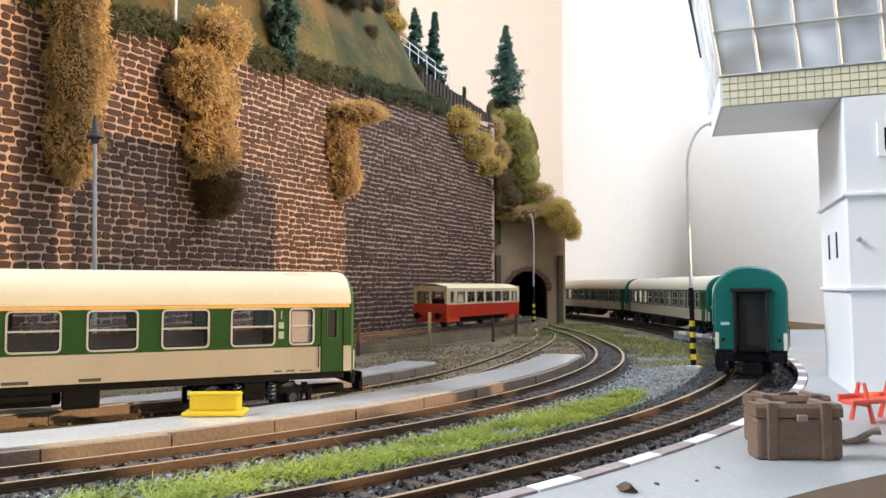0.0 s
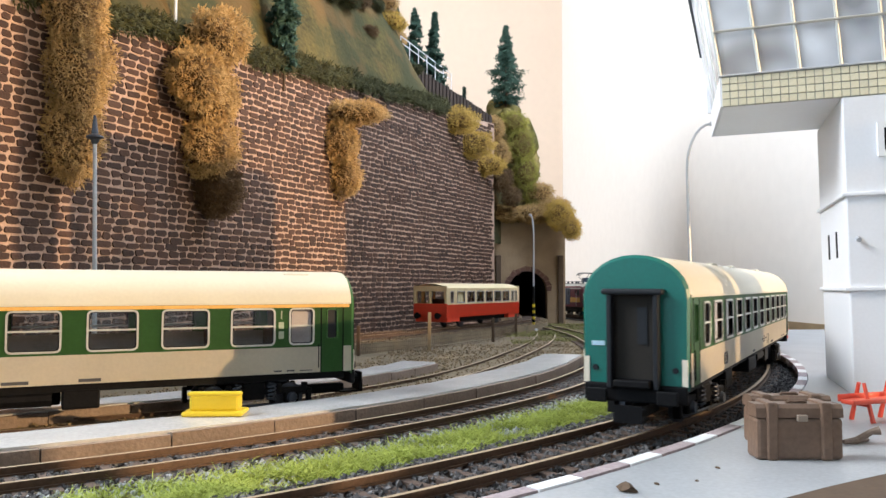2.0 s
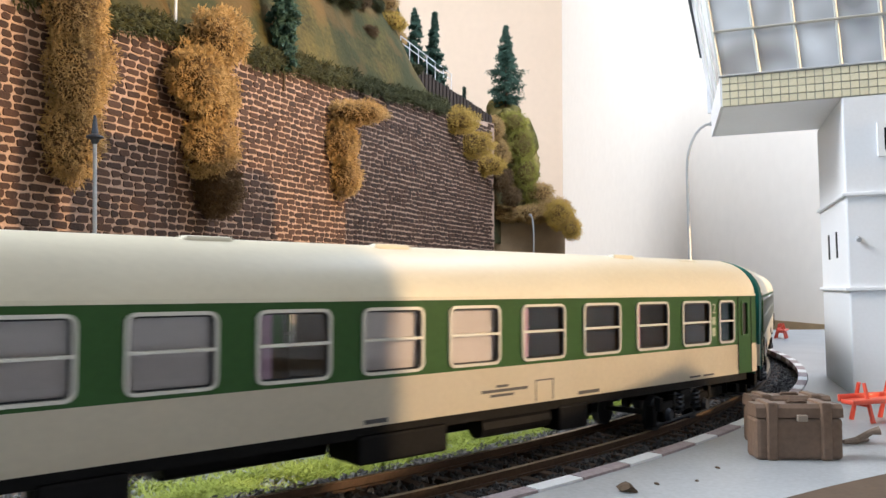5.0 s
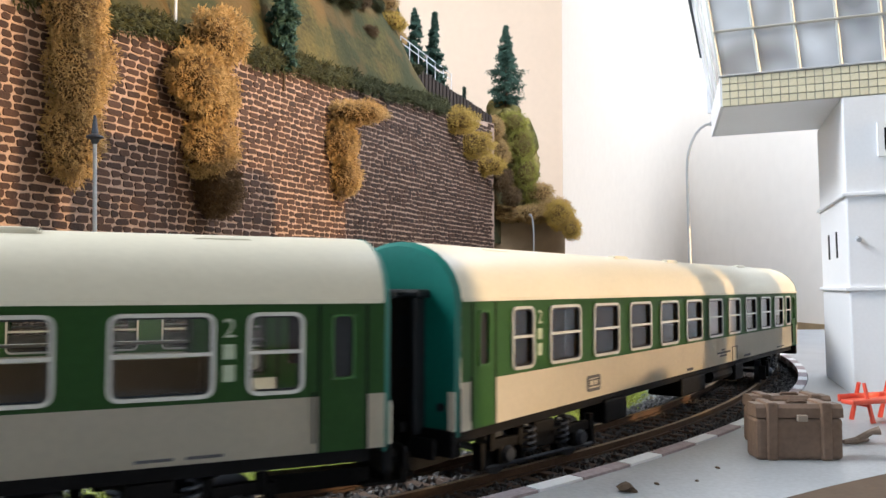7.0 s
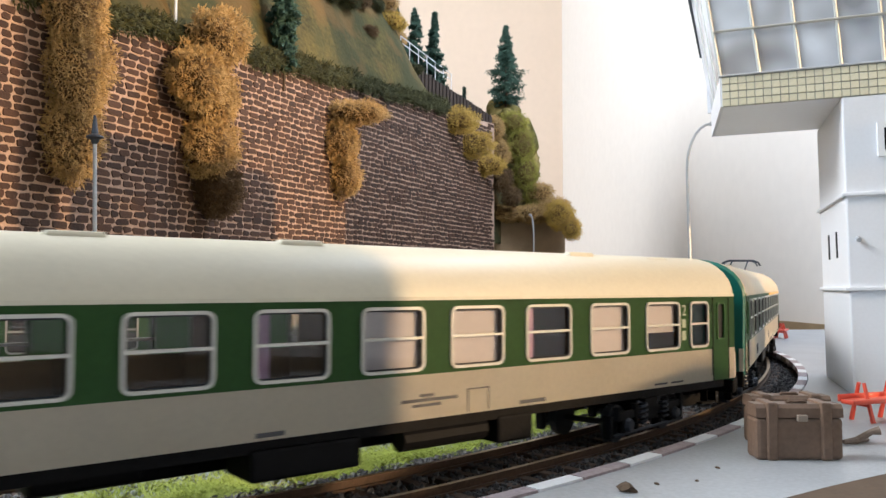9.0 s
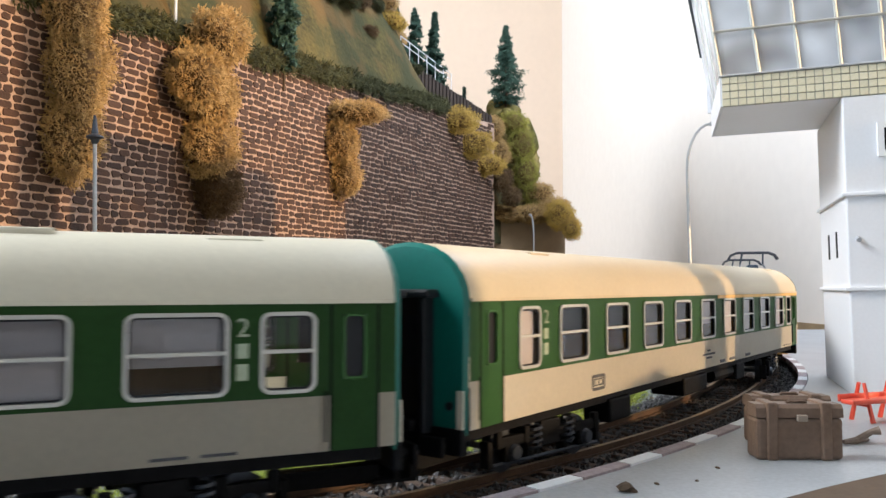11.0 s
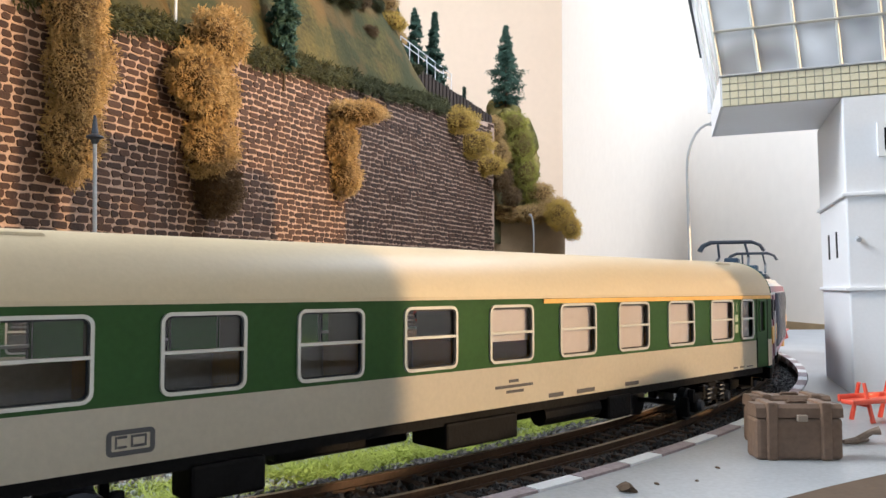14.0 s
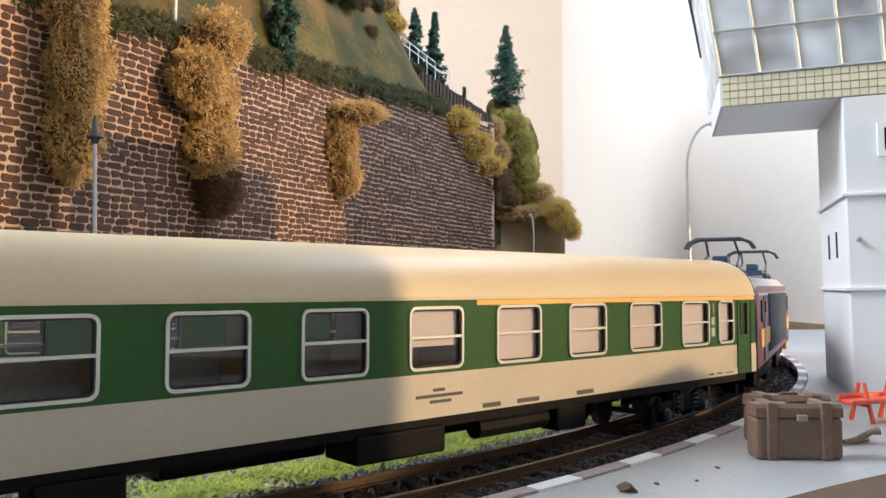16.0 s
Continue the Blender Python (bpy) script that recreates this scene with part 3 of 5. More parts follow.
    emblem = part("emblem", bm, PRINT, t, "dark framed emblem")
    for x0, x1, z0, z1 in ((0.0589, 0.0592, 0.0177, 0.0197), (0.0615, 0.0618, 0.0177, 0.0197), (0.0638, 0.0641, 0.0177, 0.0197), (0.0593, 0.0608, 0.0177, 0.0181), (0.0593, 0.0608, 0.0193, 0.0197), (0.0619, 0.0637, 0.0177, 0.0181), (0.0619, 0.0637, 0.0193, 0.0197)):
        part("emblem_bar", boxm(x0, x1, -HW - 0.00015, -HW, z0, z1), PRINT, emblem)
    for x in (0.2736, 0.0313):
        txt = bpy.data.curves.new("class_number", "FONT")
        txt.body, txt.size, txt.extrude = ("1" if stripe and x > 0.1 else "2"), 0.0046, 0.0001
        txt.materials.append(MARKM)
        o = new("class_number", txt)
        o.parent = t
        o.matrix_basis = pose(x, -HW - 0.0001, 0.0355, 90, 0, 0)
        for z0, z1 in ((0.0318, 0.0343), (0.028, 0.0308)):
            part("class_mark", boxm(x + 0.0001, x + 0.0021, -HW - 0.00012, -HW, z0, z1), MARKM, t, "pale compartment mark")
    # bogies
    bog = []
    for u in pivots:
        bo = new("bogie")
        bo.parent = t
        bo.matrix_basis = pose(u, 0, 0)
        bog.append(bo)
        for side in (-1, 1):
            bm = bmesh.new()
            y0, y1 = sorted((side * 0.0118, side * 0.0134))
            box(bm, -0.0205, 0.0205, y0, y1, 0.0068, 0.0092, 0, 0.0004)
            for xx in (-0.0145, 0.0145):
                box(bm, xx - 0.0028, xx + 0.0028, y0, y1 + 0.0006, 0.0032, 0.0078, 0, 0.0005)
                tube(bm, [(xx - 0.005, side * 0.0128, 0.0068), (xx - 0.005, side * 0.0128, 0.0108)], 0.0012, 6)
                tube(bm, [(xx + 0.005, side * 0.0128, 0.0068), (xx + 0.005, side * 0.0128, 0.0108)], 0.0012, 6)
            box(bm, -0.004, 0.004, y0, y1 + 0.0008, 0.005, 0.0115, 0, 0.0005)
            fr = part("bogie_frame", bm, BLACKP, bo)
            for xx in (-0.0145, 0.0145):
                bm = bmesh.new()
                tube(bm, [(xx, side * 0.0136, 0.0053), (xx, side * 0.0147, 0.0053)], [0.0021, 0.0016], 12)
                part("axle_cover", bm, METALD, fr)
                for dx in (-0.0072, 0.0072):
                    part("brake_block", boxm(xx + dx - 0.0009, xx + dx + 0.0009, side * 0.0112 - 0.0014, side * 0.0112 + 0.0014, 0.0022, 0.0085, 0.0004), BLACKP, fr)
            for xx in (-0.0066, 0.0066):
                bm = bmesh.new()
                hel = [(xx + 0.0014 * math.cos(k * 0.9), side * 0.0136 + 0.0014 * math.sin(k * 0.9), 0.0046 + k * 0.00021) for k in range(31)]
                tube(bm, hel, 0.00042, 5)
                part("coil_spring", bm, METALD, fr)
            bm = bmesh.new()
            tube(bm, [(-0.021, side * 0.0125, 0.0028), (0.021, side * 0.0125, 0.0028)], 0.0005, 6)
            part("brake_rod", bm, METALD, fr)
        part("bolster", boxm(-0.004, 0.004, -0.0118, 0.0118, 0.0072, 0.0122), BLACKP, bo)
        for xx in (-0.0145, 0.0145):
            bm = bmesh.new()
            tube(bm, [(xx, -0.0095, 0.0053), (xx, 0.0095, 0.0053)], 0.0009, 8)
            for side in (-1, 1):
                tube(bm, [(xx, side * 0.0074, 0.0053), (xx, side * 0.0098, 0.0053)], 0.0053, 20)
            part("wheelset", bm, METALD, bo)
    return t, bog


MARKS_C = [(0.1495, 0.1635, 0.0192, 0.0199), (0.1545, 0.158, 0.0205, 0.0212), (0.1535, 0.160, 0.0179, 0.0186), (0.272, 0.275, 0.0155, 0.016), (0.277, 0.280, 0.0155, 0.016), (0.282, 0.287, 0.0155, 0.0158), (0.17, 0.176, 0.0153, 0.0164), (0.182, 0.19, 0.0153, 0.0164), (0.205, 0.212, 0.0153, 0.0164)]
MARKS_B = [(0.169, 0.185, 0.0186, 0.0193), (0.172, 0.18, 0.0175, 0.0181), (0.174, 0.178, 0.0197, 0.0203), (0.188, 0.1883, 0.0152, 0.0205), (0.1945, 0.1948, 0.0152, 0.0205), (0.188, 0.1948, 0.0202, 0.0205), (0.26, 0.266, 0.0155, 0.016), (0.268, 0.274, 0.0155, 0.016), (0.135, 0.141, 0.0153, 0.0162), (0.205, 0.214, 0.0153, 0.0162)]
coach_a, bog_a = coach("green and cream second class coach leading the moving train", BIG_B, ROOFM, 0, BROWN_IN, lambda i: "curtain" if i in (3, 6, 8) else ("pale_reflection" if i in (0, 1, 2, 4, 5, 10) else ""), MARKS_B, TEAL)
coach_b, bog_b = coach("green and cream second class coach with lilac curtains", BIG_B, ROOFM, 0, BROWN_IN, lambda i: "curtain" if i in (0, 1, 4, 7) else ("half" if i == 9 else ("pale_reflection" if i in (5, 6, 8) else "")), MARKS_B, TEAL)
coach_c, bog_c = coach("green and cream coach with beige roof and yellow stripe", BIG_C, ROOFY, 1, OCHRE_IN, lambda i: "pale_reflection" if i >= 5 else ("half" if i == 4 else ""), MARKS_C, TEAL)
coach_d, bog_d = coach("parked green and cream first class coach with yellow stripe", BIG_B, ROOFM, 2, BROWN_IN, lambda i: "pale_reflection" if i == 11 else "", MARKS_C, GREEN, (0.0375, 0.2655))
coach_d.matrix_basis = pose(-0.314, 0.1878, Z3, 0, 0, math.degrees(0.4692))


def locomotive():
    t = thing("electric_locomotive", "maroon and grey electric locomotive with yellow band and pantograph", "locomotive")
    ln, hw = 0.19, 0.0168
    prof = [(-hw, 0.0135), (-hw, 0.040), (-hw * 0.93, 0.0445), (-hw * 0.62, 0.0475), (hw * 0.62, 0.0475), (hw * 0.93, 0.0445), (hw, 0.040), (hw, 0.0135)]
    bm = bmesh.new()
    rings = []
    for x, k, lift in ((0.0, 0.86, 0), (0.003, 0.95, 0), (0.010, 1.0, 0), (ln - 0.010, 1.0, 0), (ln - 0.003, 0.95, 0), (ln, 0.86, 0)):
        rings.append([(x, y * (0.9 + 0.1 * k), 0.0135 + (z - 0.0135) * k) for y, z in prof])
    loft(bm, rings)
    bmesh.ops.recalc_face_normals(bm, faces=bm.faces[:])
    for f in bm.faces:
        c = f.calc_center_median()
        f.material_index = 1 if c.z > 0.0435 else 0
    part("body_shell", bm, [LOCOM, LOCOG], t)
    for side in (-1, 1):
        y = side * hw

        def plate(name, x0, x1, z0, z1, d, m, label="", parent=t):
            return part(name, boxm(x0, x1, min(y, y + side * d), max(y, y + side * d), z0, z1, 0.0001), m, parent, label)
        panel = plate("side_panel", 0.05, ln - 0.034, 0.0165, 0.0415, 0.0004, LOCOB, "blue grey ribbed machine room panel")
        for i in range(14):
            x = 0.052 + i * 0.0075
            plate("rib", x, x + 0.0012, 0.0168, 0.0412, 0.0011, LOCOR, parent=panel)
        for i in range(4):
            plate("window", 0.0545 + i * 0.03, 0.0585 + i * 0.03, 0.0315, 0.0385, 0.0008, RUBBER, parent=panel)
        for x0, x1 in ((0.0105, 0.0490), (ln - 0.0335, ln - 0.0105)):
            plate("yellow_band", x0, x1, 0.0205, 0.0275, 0.0005, YELLOW, "yellow band across the cab")
        for x0 in (0.0135, ln - 0.021):
            plate("cab_window", x0, x0 + 0.0075, 0.0305, 0.039, 0.0006, RUBBER)
        for x0 in (0.0245, ln - 0.0305):
            d = plate("cab_door", x0, x0 + 0.006, 0.0145, 0.0405, 0.0004, LOCOM)
            plate("door_window", x0 + 0.0013, x0 + 0.0047, 0.0315, 0.0385, 0.0008, RUBBER, parent=d)
        bm = bmesh.new()
        tube(bm, [(0.0228, y + side * 0.001, 0.015), (0.0228, y + side * 0.001, 0.034)], 0.0003, 5)
        part("grab_rail", bm, WHITEP, t)
        # sloped pale roof shoulder
        bm = bmesh.new()
        q = [(side * hw * 0.985, 0.0415), (side * hw * 1.0, 0.0408), (side * hw * 0.68, 0.0482), (side * hw * 0.62, 0.0478)]
        loft(bm, [[(x, a, b) for a, b in q] for x in (0.008, ln - 0.008)])
        bmesh.ops.recalc_face_normals(bm, faces=bm.faces[:])
        part("roof_shoulder", bm, LOCOG, t, "pale grey sloped roof edge")
    for x, d in ((0.0, -1), (ln, 1)):
        part("yellow_nose", boxm(min(x + d * .0002, x + d * 0.0006), max(x + d * .0002, x + d * 0.0006), -0.0155, 0.0155, 0.0225, 0.0275), YELLOW, t)
        for yy in (-0.0075, 0.0075):
            part("windscreen", boxm(min(x, x + d * 0.0007), max(x, x + d * 0.0007), yy - 0.006, yy + 0.006, 0.031, 0.0385), RUBBER, t)
            bm = bmesh.new()
            tube(bm, [(x, yy * 1.3, 0.0117), (x + d * 0.006, yy * 1.3, 0.0117)], [0.0014, 0.0014], 8)
            box(bm, min(x + d * .0058, x + d * .0068), max(x + d * .0058, x + d * .0068), yy * 1.3 - 0.003, yy * 1.3 + 0.003, 0.0096, 0.0138, 0, 0.0004)
            part("buffer", bm, BLACKP, t)
        part("buffer_beam", boxm(min(x, x - d * 0.004), max(x, x - d * 0.004), -0.0155, 0.0155, 0.0075, 0.0138, 0.0005), YELLOW, t, "yellow buffer beam")
    part("underframe", boxm(0.004, ln - 0.004, -0.013, 0.013, 0.006, 0.0136), BLACKP, t)
    # pantographs with insulators and roof gear
    for x0 in (0.03, ln - 0.03):
        pan = part("pantograph", boxm(x0 - 0.0045, x0 + 0.0045, -0.0055, 0.0055, 0.0505, 0.0535, 0.0008), PANBLUE, t, "dark blue pantograph on insulators")
        for yy in (-0.0075, 0.0075):
            part("base_beam", boxm(x0 - 0.012, x0 + 0.012, yy - 0.0006, yy + 0.0006, 0.0505, 0.0517), PANBLUE, pan)
            for xx in (x0 - 0.010, x0 + 0.010):
                bm = bmesh.new()
                tube(bm, [(xx, yy, 0.0472), (xx, yy, 0.0482), (xx, yy, 0.0488), (xx, yy, 0.0495), (xx, yy, 0.0506)], [0.0011, 0.0018, 0.0011, 0.0018, 0.0010], 8)
                part("insulator", bm, METALD, pan)
            bm = bmesh.new()
            tube(bm, [(x0 - 0.010, yy, 0.0525), (x0 + 0.011, yy * 0.85, 0.0575), (x0 - 0.002, yy * 0.75, 0.0640)], 0.0006, 6)
            part("arm", bm, PANBLUE, pan)
        for xx in (x0 - 0.0055, x0 + 0.0015):
            bm = bmesh.new()
            tube(bm, [(xx, -0.0135, 0.0600), (xx, -0.0120, 0.0625), (xx, -0.0085, 0.0640), (xx, 0.0085, 0.0640), (xx, 0.0120, 0.0625), (xx, 0.0135, 0.0600)], 0.0007, 6)
            part("contact_strip", bm, METALD, pan)
        for xx in (x0 - 0.012, x0 + 0.012):
            bm = bmesh.new()
            tube(bm, [(xx, -0.0075, 0.0511), (xx, 0.0075, 0.0511)], 0.0006, 5)
            part("cross_tube", bm, PANBLUE, pan)
        part("spring_box", boxm(x0 - 0.003, x0 + 0.008, -0.003, 0.003, 0.0535, 0.057, 0.0006), PANBLUE, pan)
    bm = bmesh.new()
    for i in range(5):
        x = 0.06 + i * 0.017
        tube(bm, [(x, 0.003, 0.0472), (x, 0.003, 0.0515)], 0.0016, 8)
        box(bm, x - 0.006, x + 0.006, -0.008, -0.002, 0.0472, 0.0492)
    tube(bm, [(0.05, 0.003, 0.0517), (0.14, 0.003, 0.0517)], 0.0004, 6)
    part("roof_gear", bm, METALD, t)
    bog = []
    for u in (0.05, 0.14):
        bo = new("bogie")
        bo.parent = t
        bo.matrix_basis = pose(u, 0, 0)
        bog.append(bo)
        for side in (-1, 1):
            bm = bmesh.new()
            y0, y1 = sorted((side * 0.0118, side * 0.0138))
            box(bm, -0.026, 0.026, y0, y1, 0.0055, 0.0095, 0, 0.0006)
            for xx in (-0.017, 0.017):
                box(bm, xx - 0.004, xx + 0.004, y0, y1 + 0.0006, 0.003, 0.008, 0, 0.0006)
            part("bogie_frame", bm, BLACKP, bo)
        for xx in (-0.017, 0.017):
            bm = bmesh.new()
            tube(bm, [(xx, -0.0095, 0.0072), (xx, 0.0095, 0.0072)], 0.0010, 8)
            for side in (-1, 1):
                tube(bm, [(xx, side * 0.0074, 0.0072), (xx, side * 0.0098, 0.0072)], 0.0072, 20)
            part("wheelset", bm, METALD, bo)
    return t, bog


loco, bog_l = locomotive()


def railbus():
    """A small two-axle railbus; its open driver's end faces -x."""
    t = thing("railbus", "small red and cream railbus standing by the stone wall", "railbus", at=pose(-0.011, 0.700, Z4, 0, 0, 61))
    ln, hw = 0.158, 0.0172
    zb, zs, zw0, zw1, zg, zr = 0.010, 0.0215, 0.0232, 0.0335, 0.0365, 0.0408
    pale = [(0.006, 0.0115), (0.019, 0.0335), (0.139, 0.1445), (0.1475, 0.153)]
    wins = pale + [(0.0385 + i * 0.0198, 0.0385 + i * 0.0198 + 0.0155) for i in range(5)]
    for side in (-1, 1):
        bm = bmesh.new()
        cuts = sorted({0, ln} | {c for w in wins for c in w})
        y0, y1 = sorted((side * hw, side * (hw - 0.0009)))
        zc = [zb, zs, zw0, zw1, zg]
        grid = {(x, z): bm.verts.new((x, side * hw, z)) for x in cuts for z in zc}
        for xa, xb in zip(cuts, cuts[1:]):
            for za, zb2 in zip(zc, zc[1:]):
                if za == zw0 and any(a < (xa + xb) / 2 < b for a, b in wins):
                    continue
                q = [grid[(xa, za)], grid[(xb, za)], grid[(xb, zb2)], grid[(xa, zb2)]]
                bm.faces.new(q if side < 0 else q[::-1]).material_index = 0 if zb2 <= zs else 1
        bmesh.ops.solidify(bm, geom=bm.faces[:], thickness=0.0009)
        part("side_wall", bm, [RBRED, RBCREAM], t)
        for a, b in wins:
            bm = bmesh.new()
            ring_frame(bm, a - 0.0003, b + 0.0003, zw0 - 0.0003, zw1 + 0.0003, 0.0008, 0.001, side * (hw + 0.0003), side * (hw - 0.0004))
            wf = part("window_frame", bm, PALE_IN, t)
            bm = bmesh.new()
            yg = side * (hw - 0.0005)
            bm.faces.new([bm.verts.new(c) for c in ((a, yg, zw0), (b, yg, zw0), (b, yg, zw1), (a, yg, zw1))])
            g = part("pane", bm, GLASS, wf)
            g.visible_shadow = False
    for a, b in pale[1:]:
        part("curtain", boxm(a - 0.0005, b + 0.0005, -hw + 0.0014, -hw + 0.0018, zw0, zw1), RBCREAM, t, "cream drawn curtain")
    bm = bmesh.new()
    rings = [[(x, y * hw * k, zg + (zr - zg) * k * math.cos(y * math.pi / 2) ** 0.6) for y in [i / 6 for i in range(-6, 7)]] for x, k in ((-0.001, 0.93), (0.003, 1), (ln - 0.003, 1), (ln + 0.001, 0.93))]
    loft(bm, rings, False)
    bmesh.ops.recalc_face_normals(bm, faces=bm.faces[:])
    part("roof", bm, RBCREAM, t, smooth=True)
    for x, d in ((0.0, -1), (ln, 1)):
        bm = bmesh.new()
        a, b = sorted((x, x + d * 0.0012))
        box(bm, a, b, -hw, hw, zb, zs + 0.001, 0, 0.0003)
        for f in bm.faces:
            f.material_index = 0
        for yy in (-hw, -0.0012, hw - 0.0024):
            box(bm, a, b, yy, yy + 0.0024, zs + 0.001, zg, 1)
        box(bm, a, b, -hw, hw, zw1, zg + 0.002, 1)
        part("end_wall", bm, [RBRED, RBCREAM], t)
        for yy in (-0.0105, 0.0105):
            bm = bmesh.new()
            tube(bm, [(x, yy, 0.0117), (x + d * 0.006, yy, 0.0117)], 0.0013, 8)
            tube(bm, [(x + d * 0.006, yy, 0.0117), (x + d * 0.0068, yy, 0.0117)], 0.003, 12)
            part("buffer", bm, BLACKP, t)
    part("interior_floor", boxm(0.001, ln - 0.001, -0.016, 0.016, 0.0105, 0.0135), BLACKP, t)
    for i in range(6):
        x = 0.03 + i * 0.02
        part("seat", boxm(x, x + 0.003, -0.015, 0.015, 0.0135, 0.026, 0.0005), BROWN_IN, t)
    part("underframe", boxm(0.01, ln - 0.01, -0.012, 0.012, 0.0055, 0.0105, 0.0005), BLACKP, t)
    for x0 in (0.001, 0.133):
        part("skirt", boxm(x0, x0 + 0.024, -hw + 0.0006, hw - 0.0006, 0.006, 0.0102, 0.0005), RBRED, t)
    for xx in (0.04, 0.118):
        bm = bmesh.new()
        for side in (-1, 1):
            tube(bm, [(xx, side * 0.0074, 0.0055), (xx, side * 0.0098, 0.0055)], 0.0055, 18)
        tube(bm, [(xx, -0.0095, 0.0055), (xx, 0.0095, 0.0055)], 0.0009, 8)
        part("wheelset", bm, METALD, t)
    return t


railbus()

# ---- retaining wall: coursed dark stones in pale mortar ----
WA, WB = Vector((-0.268, 0.342, 0)), Vector((0.066, 1.0, 0))
WDIR = (WB - WA).normalized()
WN = Vector((WDIR.y, -WDIR.x, 0))
WLEN = (WB - WA).length
WROT = math.degrees(math.atan2(WDIR.y, WDIR.x))


def wall_top(u):
    return 0.192 + 0.0848 * u


ww = thing("retaining_wall", "tall retaining wall of dark stones with pale mortar", "stone wall", at=pose(WA.x, WA.y, 0, 0, 0, WROT), kind="structure")
bm = bmesh.new()
nseg = 12
for k in range(nseg):
    u0, u1 = WLEN * k / nseg, WLEN * (k + 1) / nseg
    vs = [bm.verts.new(c) for c in ((u0, 0, -0.0075), (u1, 0, -0.0075), (u1, 0.012, -0.0075), (u0, 0.012, -0.0075), (u0, 0, wall_top(u0)), (u1, 0, wall_top(u1)), (u1, 0.012, wall_top(u1)), (u0, 0.012, wall_top(u0)))]
    for q in ((3, 2, 1, 0), (4, 5, 6, 7), (0, 1, 5, 4), (1, 2, 6, 5), (2, 3, 7, 6), (3, 0, 4, 7)):
        bm.faces.new([vs[i] for i in q])
part("mortar_bed", bm, MORTAR, ww)
WALL_ROW = 0.00475

# ---- tunnel portal ----
PY = 1.03
tp = thing("tunnel_portal", "brown plastered tunnel portal with a stone arch", "tunnel portal", kind="structure")
bm = bmesh.new()
px0, px1, pcx, prr, pz0, pzt = 0.066, 0.162, 0.112, 0.0265, 0.038, 0.134
n = 16
arch = [(pcx + prr, -0.0075)] + [(pcx + prr * math.cos(math.pi * k / n), pz0 + prr * math.sin(math.pi * k / n)) for k in range(n + 1)] + [(pcx - prr, -0.0075)]
top = [(px1, -0.0075)] + [(px1 + (px0 - px1) * k / n, pzt) for k in range(n + 1)] + [(px0, -0.0075)]
fr = [[(x, PY, z) for x, z in arch], [(x, PY, z) for x, z in top], [(x, PY + 0.02, z) for x, z in top], [(x, PY + 0.02, z) for x, z in arch]]
loft(bm, fr + [fr[0]], False)
bmesh.ops.recalc_face_normals(bm, faces=bm.faces[:])
part("portal_face", bm, PORTAL, tp)
bm = bmesh.new()
loft(bm, [[(pcx + (x - pcx) * 1.02, y, z) for x, z in arch] for y in (PY + 0.019, PY + 0.25)], False)
bm.faces.new([v for v in bm.verts if v.co.y > PY + 0.2])
part("tunnel_bore", bm, DARKV, tp, "dark tunnel bore")
for k in range(13):
    a0, a1 = math.pi * k / 13, math.pi * (k + 0.9) / 13
    bm = bmesh.new()
    q = [(pcx + r * math.cos(a), pz0 + r * math.sin(a)) for r, a in ((prr - 0.0015 * random.random(), a0), (prr + 0.0045 + 0.003 * random.random(), a0), (prr + 0.0045 + 0.003 * random.random(), a1), (prr - 0.0015 * random.random(), a1))]
    loft(bm, [[(x, PY - 0.0022, z) for x, z in q], [(x, PY + 0.004, z) for x, z in q]])
    bmesh.ops.recalc_face_normals(bm, faces=bm.faces[:])
    part("arch_stone", bm, ARCHST, tp)
for xx in (px0 + 0.004, px1 - 0.010):
    part("pilaster", boxm(xx, xx + 0.007, PY - 0.004, PY + 0.004, -0.0075, 0.085, 0.0008), BARK, tp)

# ---- hill above the wall ----


def hill_height(u, v):
    """Height over the wall line: u along it, v back from it."""
    k = u / WLEN
    f = max(0.0, min(1.0, (k - 0.68) / 0.27))
    crest = 0.30 * (1 - f * f * (3 - 2 * f))
    rise = crest * (1 - math.exp(-v / 0.085))
    n = 0.022 * noise.noise(Vector((u * 11, v * 11, 1.0))) + 0.008 * noise.noise(Vector((u * 40, v * 40, 4.0)))
    base = wall_top(min(u, WLEN)) - 0.004
    if k > 0.86:
        base -= (k - 0.86) * 0.42
    return base + rise + n * min(1, v / 0.03)


bm = bmesh.new()
NU, NV = 110, 46
hv = []
for j in range(NV + 1):
    row = []
    for i in range(NU + 1):
        u, v = -0.05 + (WLEN + 0.17) * i / NU, 0.004 + 0.30 * (j / NV) ** 1.3
        c = WA + WDIR * u - WN * v
        row.append(bm.verts.new((c.x, c.y, hill_height(u, v))))
    hv.append(row)
for j in range(NV):
    for i in range(NU):
        bm.faces.new((hv[j][i], hv[j][i + 1], hv[j + 1][i + 1], hv[j + 1][i]))
for row in (hv[0], hv[-1], [r[0] for r in hv], [r[-1] for r in hv]):
    low = [bm.verts.new((q.co.x, q.co.y, 0.10)) for q in row]
    for a, b, c, d in zip(row, row[1:], low[1:], low):
        bm.faces.new((a, b, c, d))
bmesh.ops.recalc_face_normals(bm, faces=bm.faces[:])
solo("hill", bm, HILL, "olive and ochre grassy hillside above the stone wall", "hill", "structure", smooth=True)


def hill_at(u, v):
    c = WA + WDIR * u - WN * v
    return Vector((c.x, c.y, hill_height(u, v)))


def hill_z(x, y):
    q = Vector((x, y, 0)) - WA
    return hill_height(q.dot(WDIR), max(0.0, -q.dot(WN)))


# ---- foliage ----


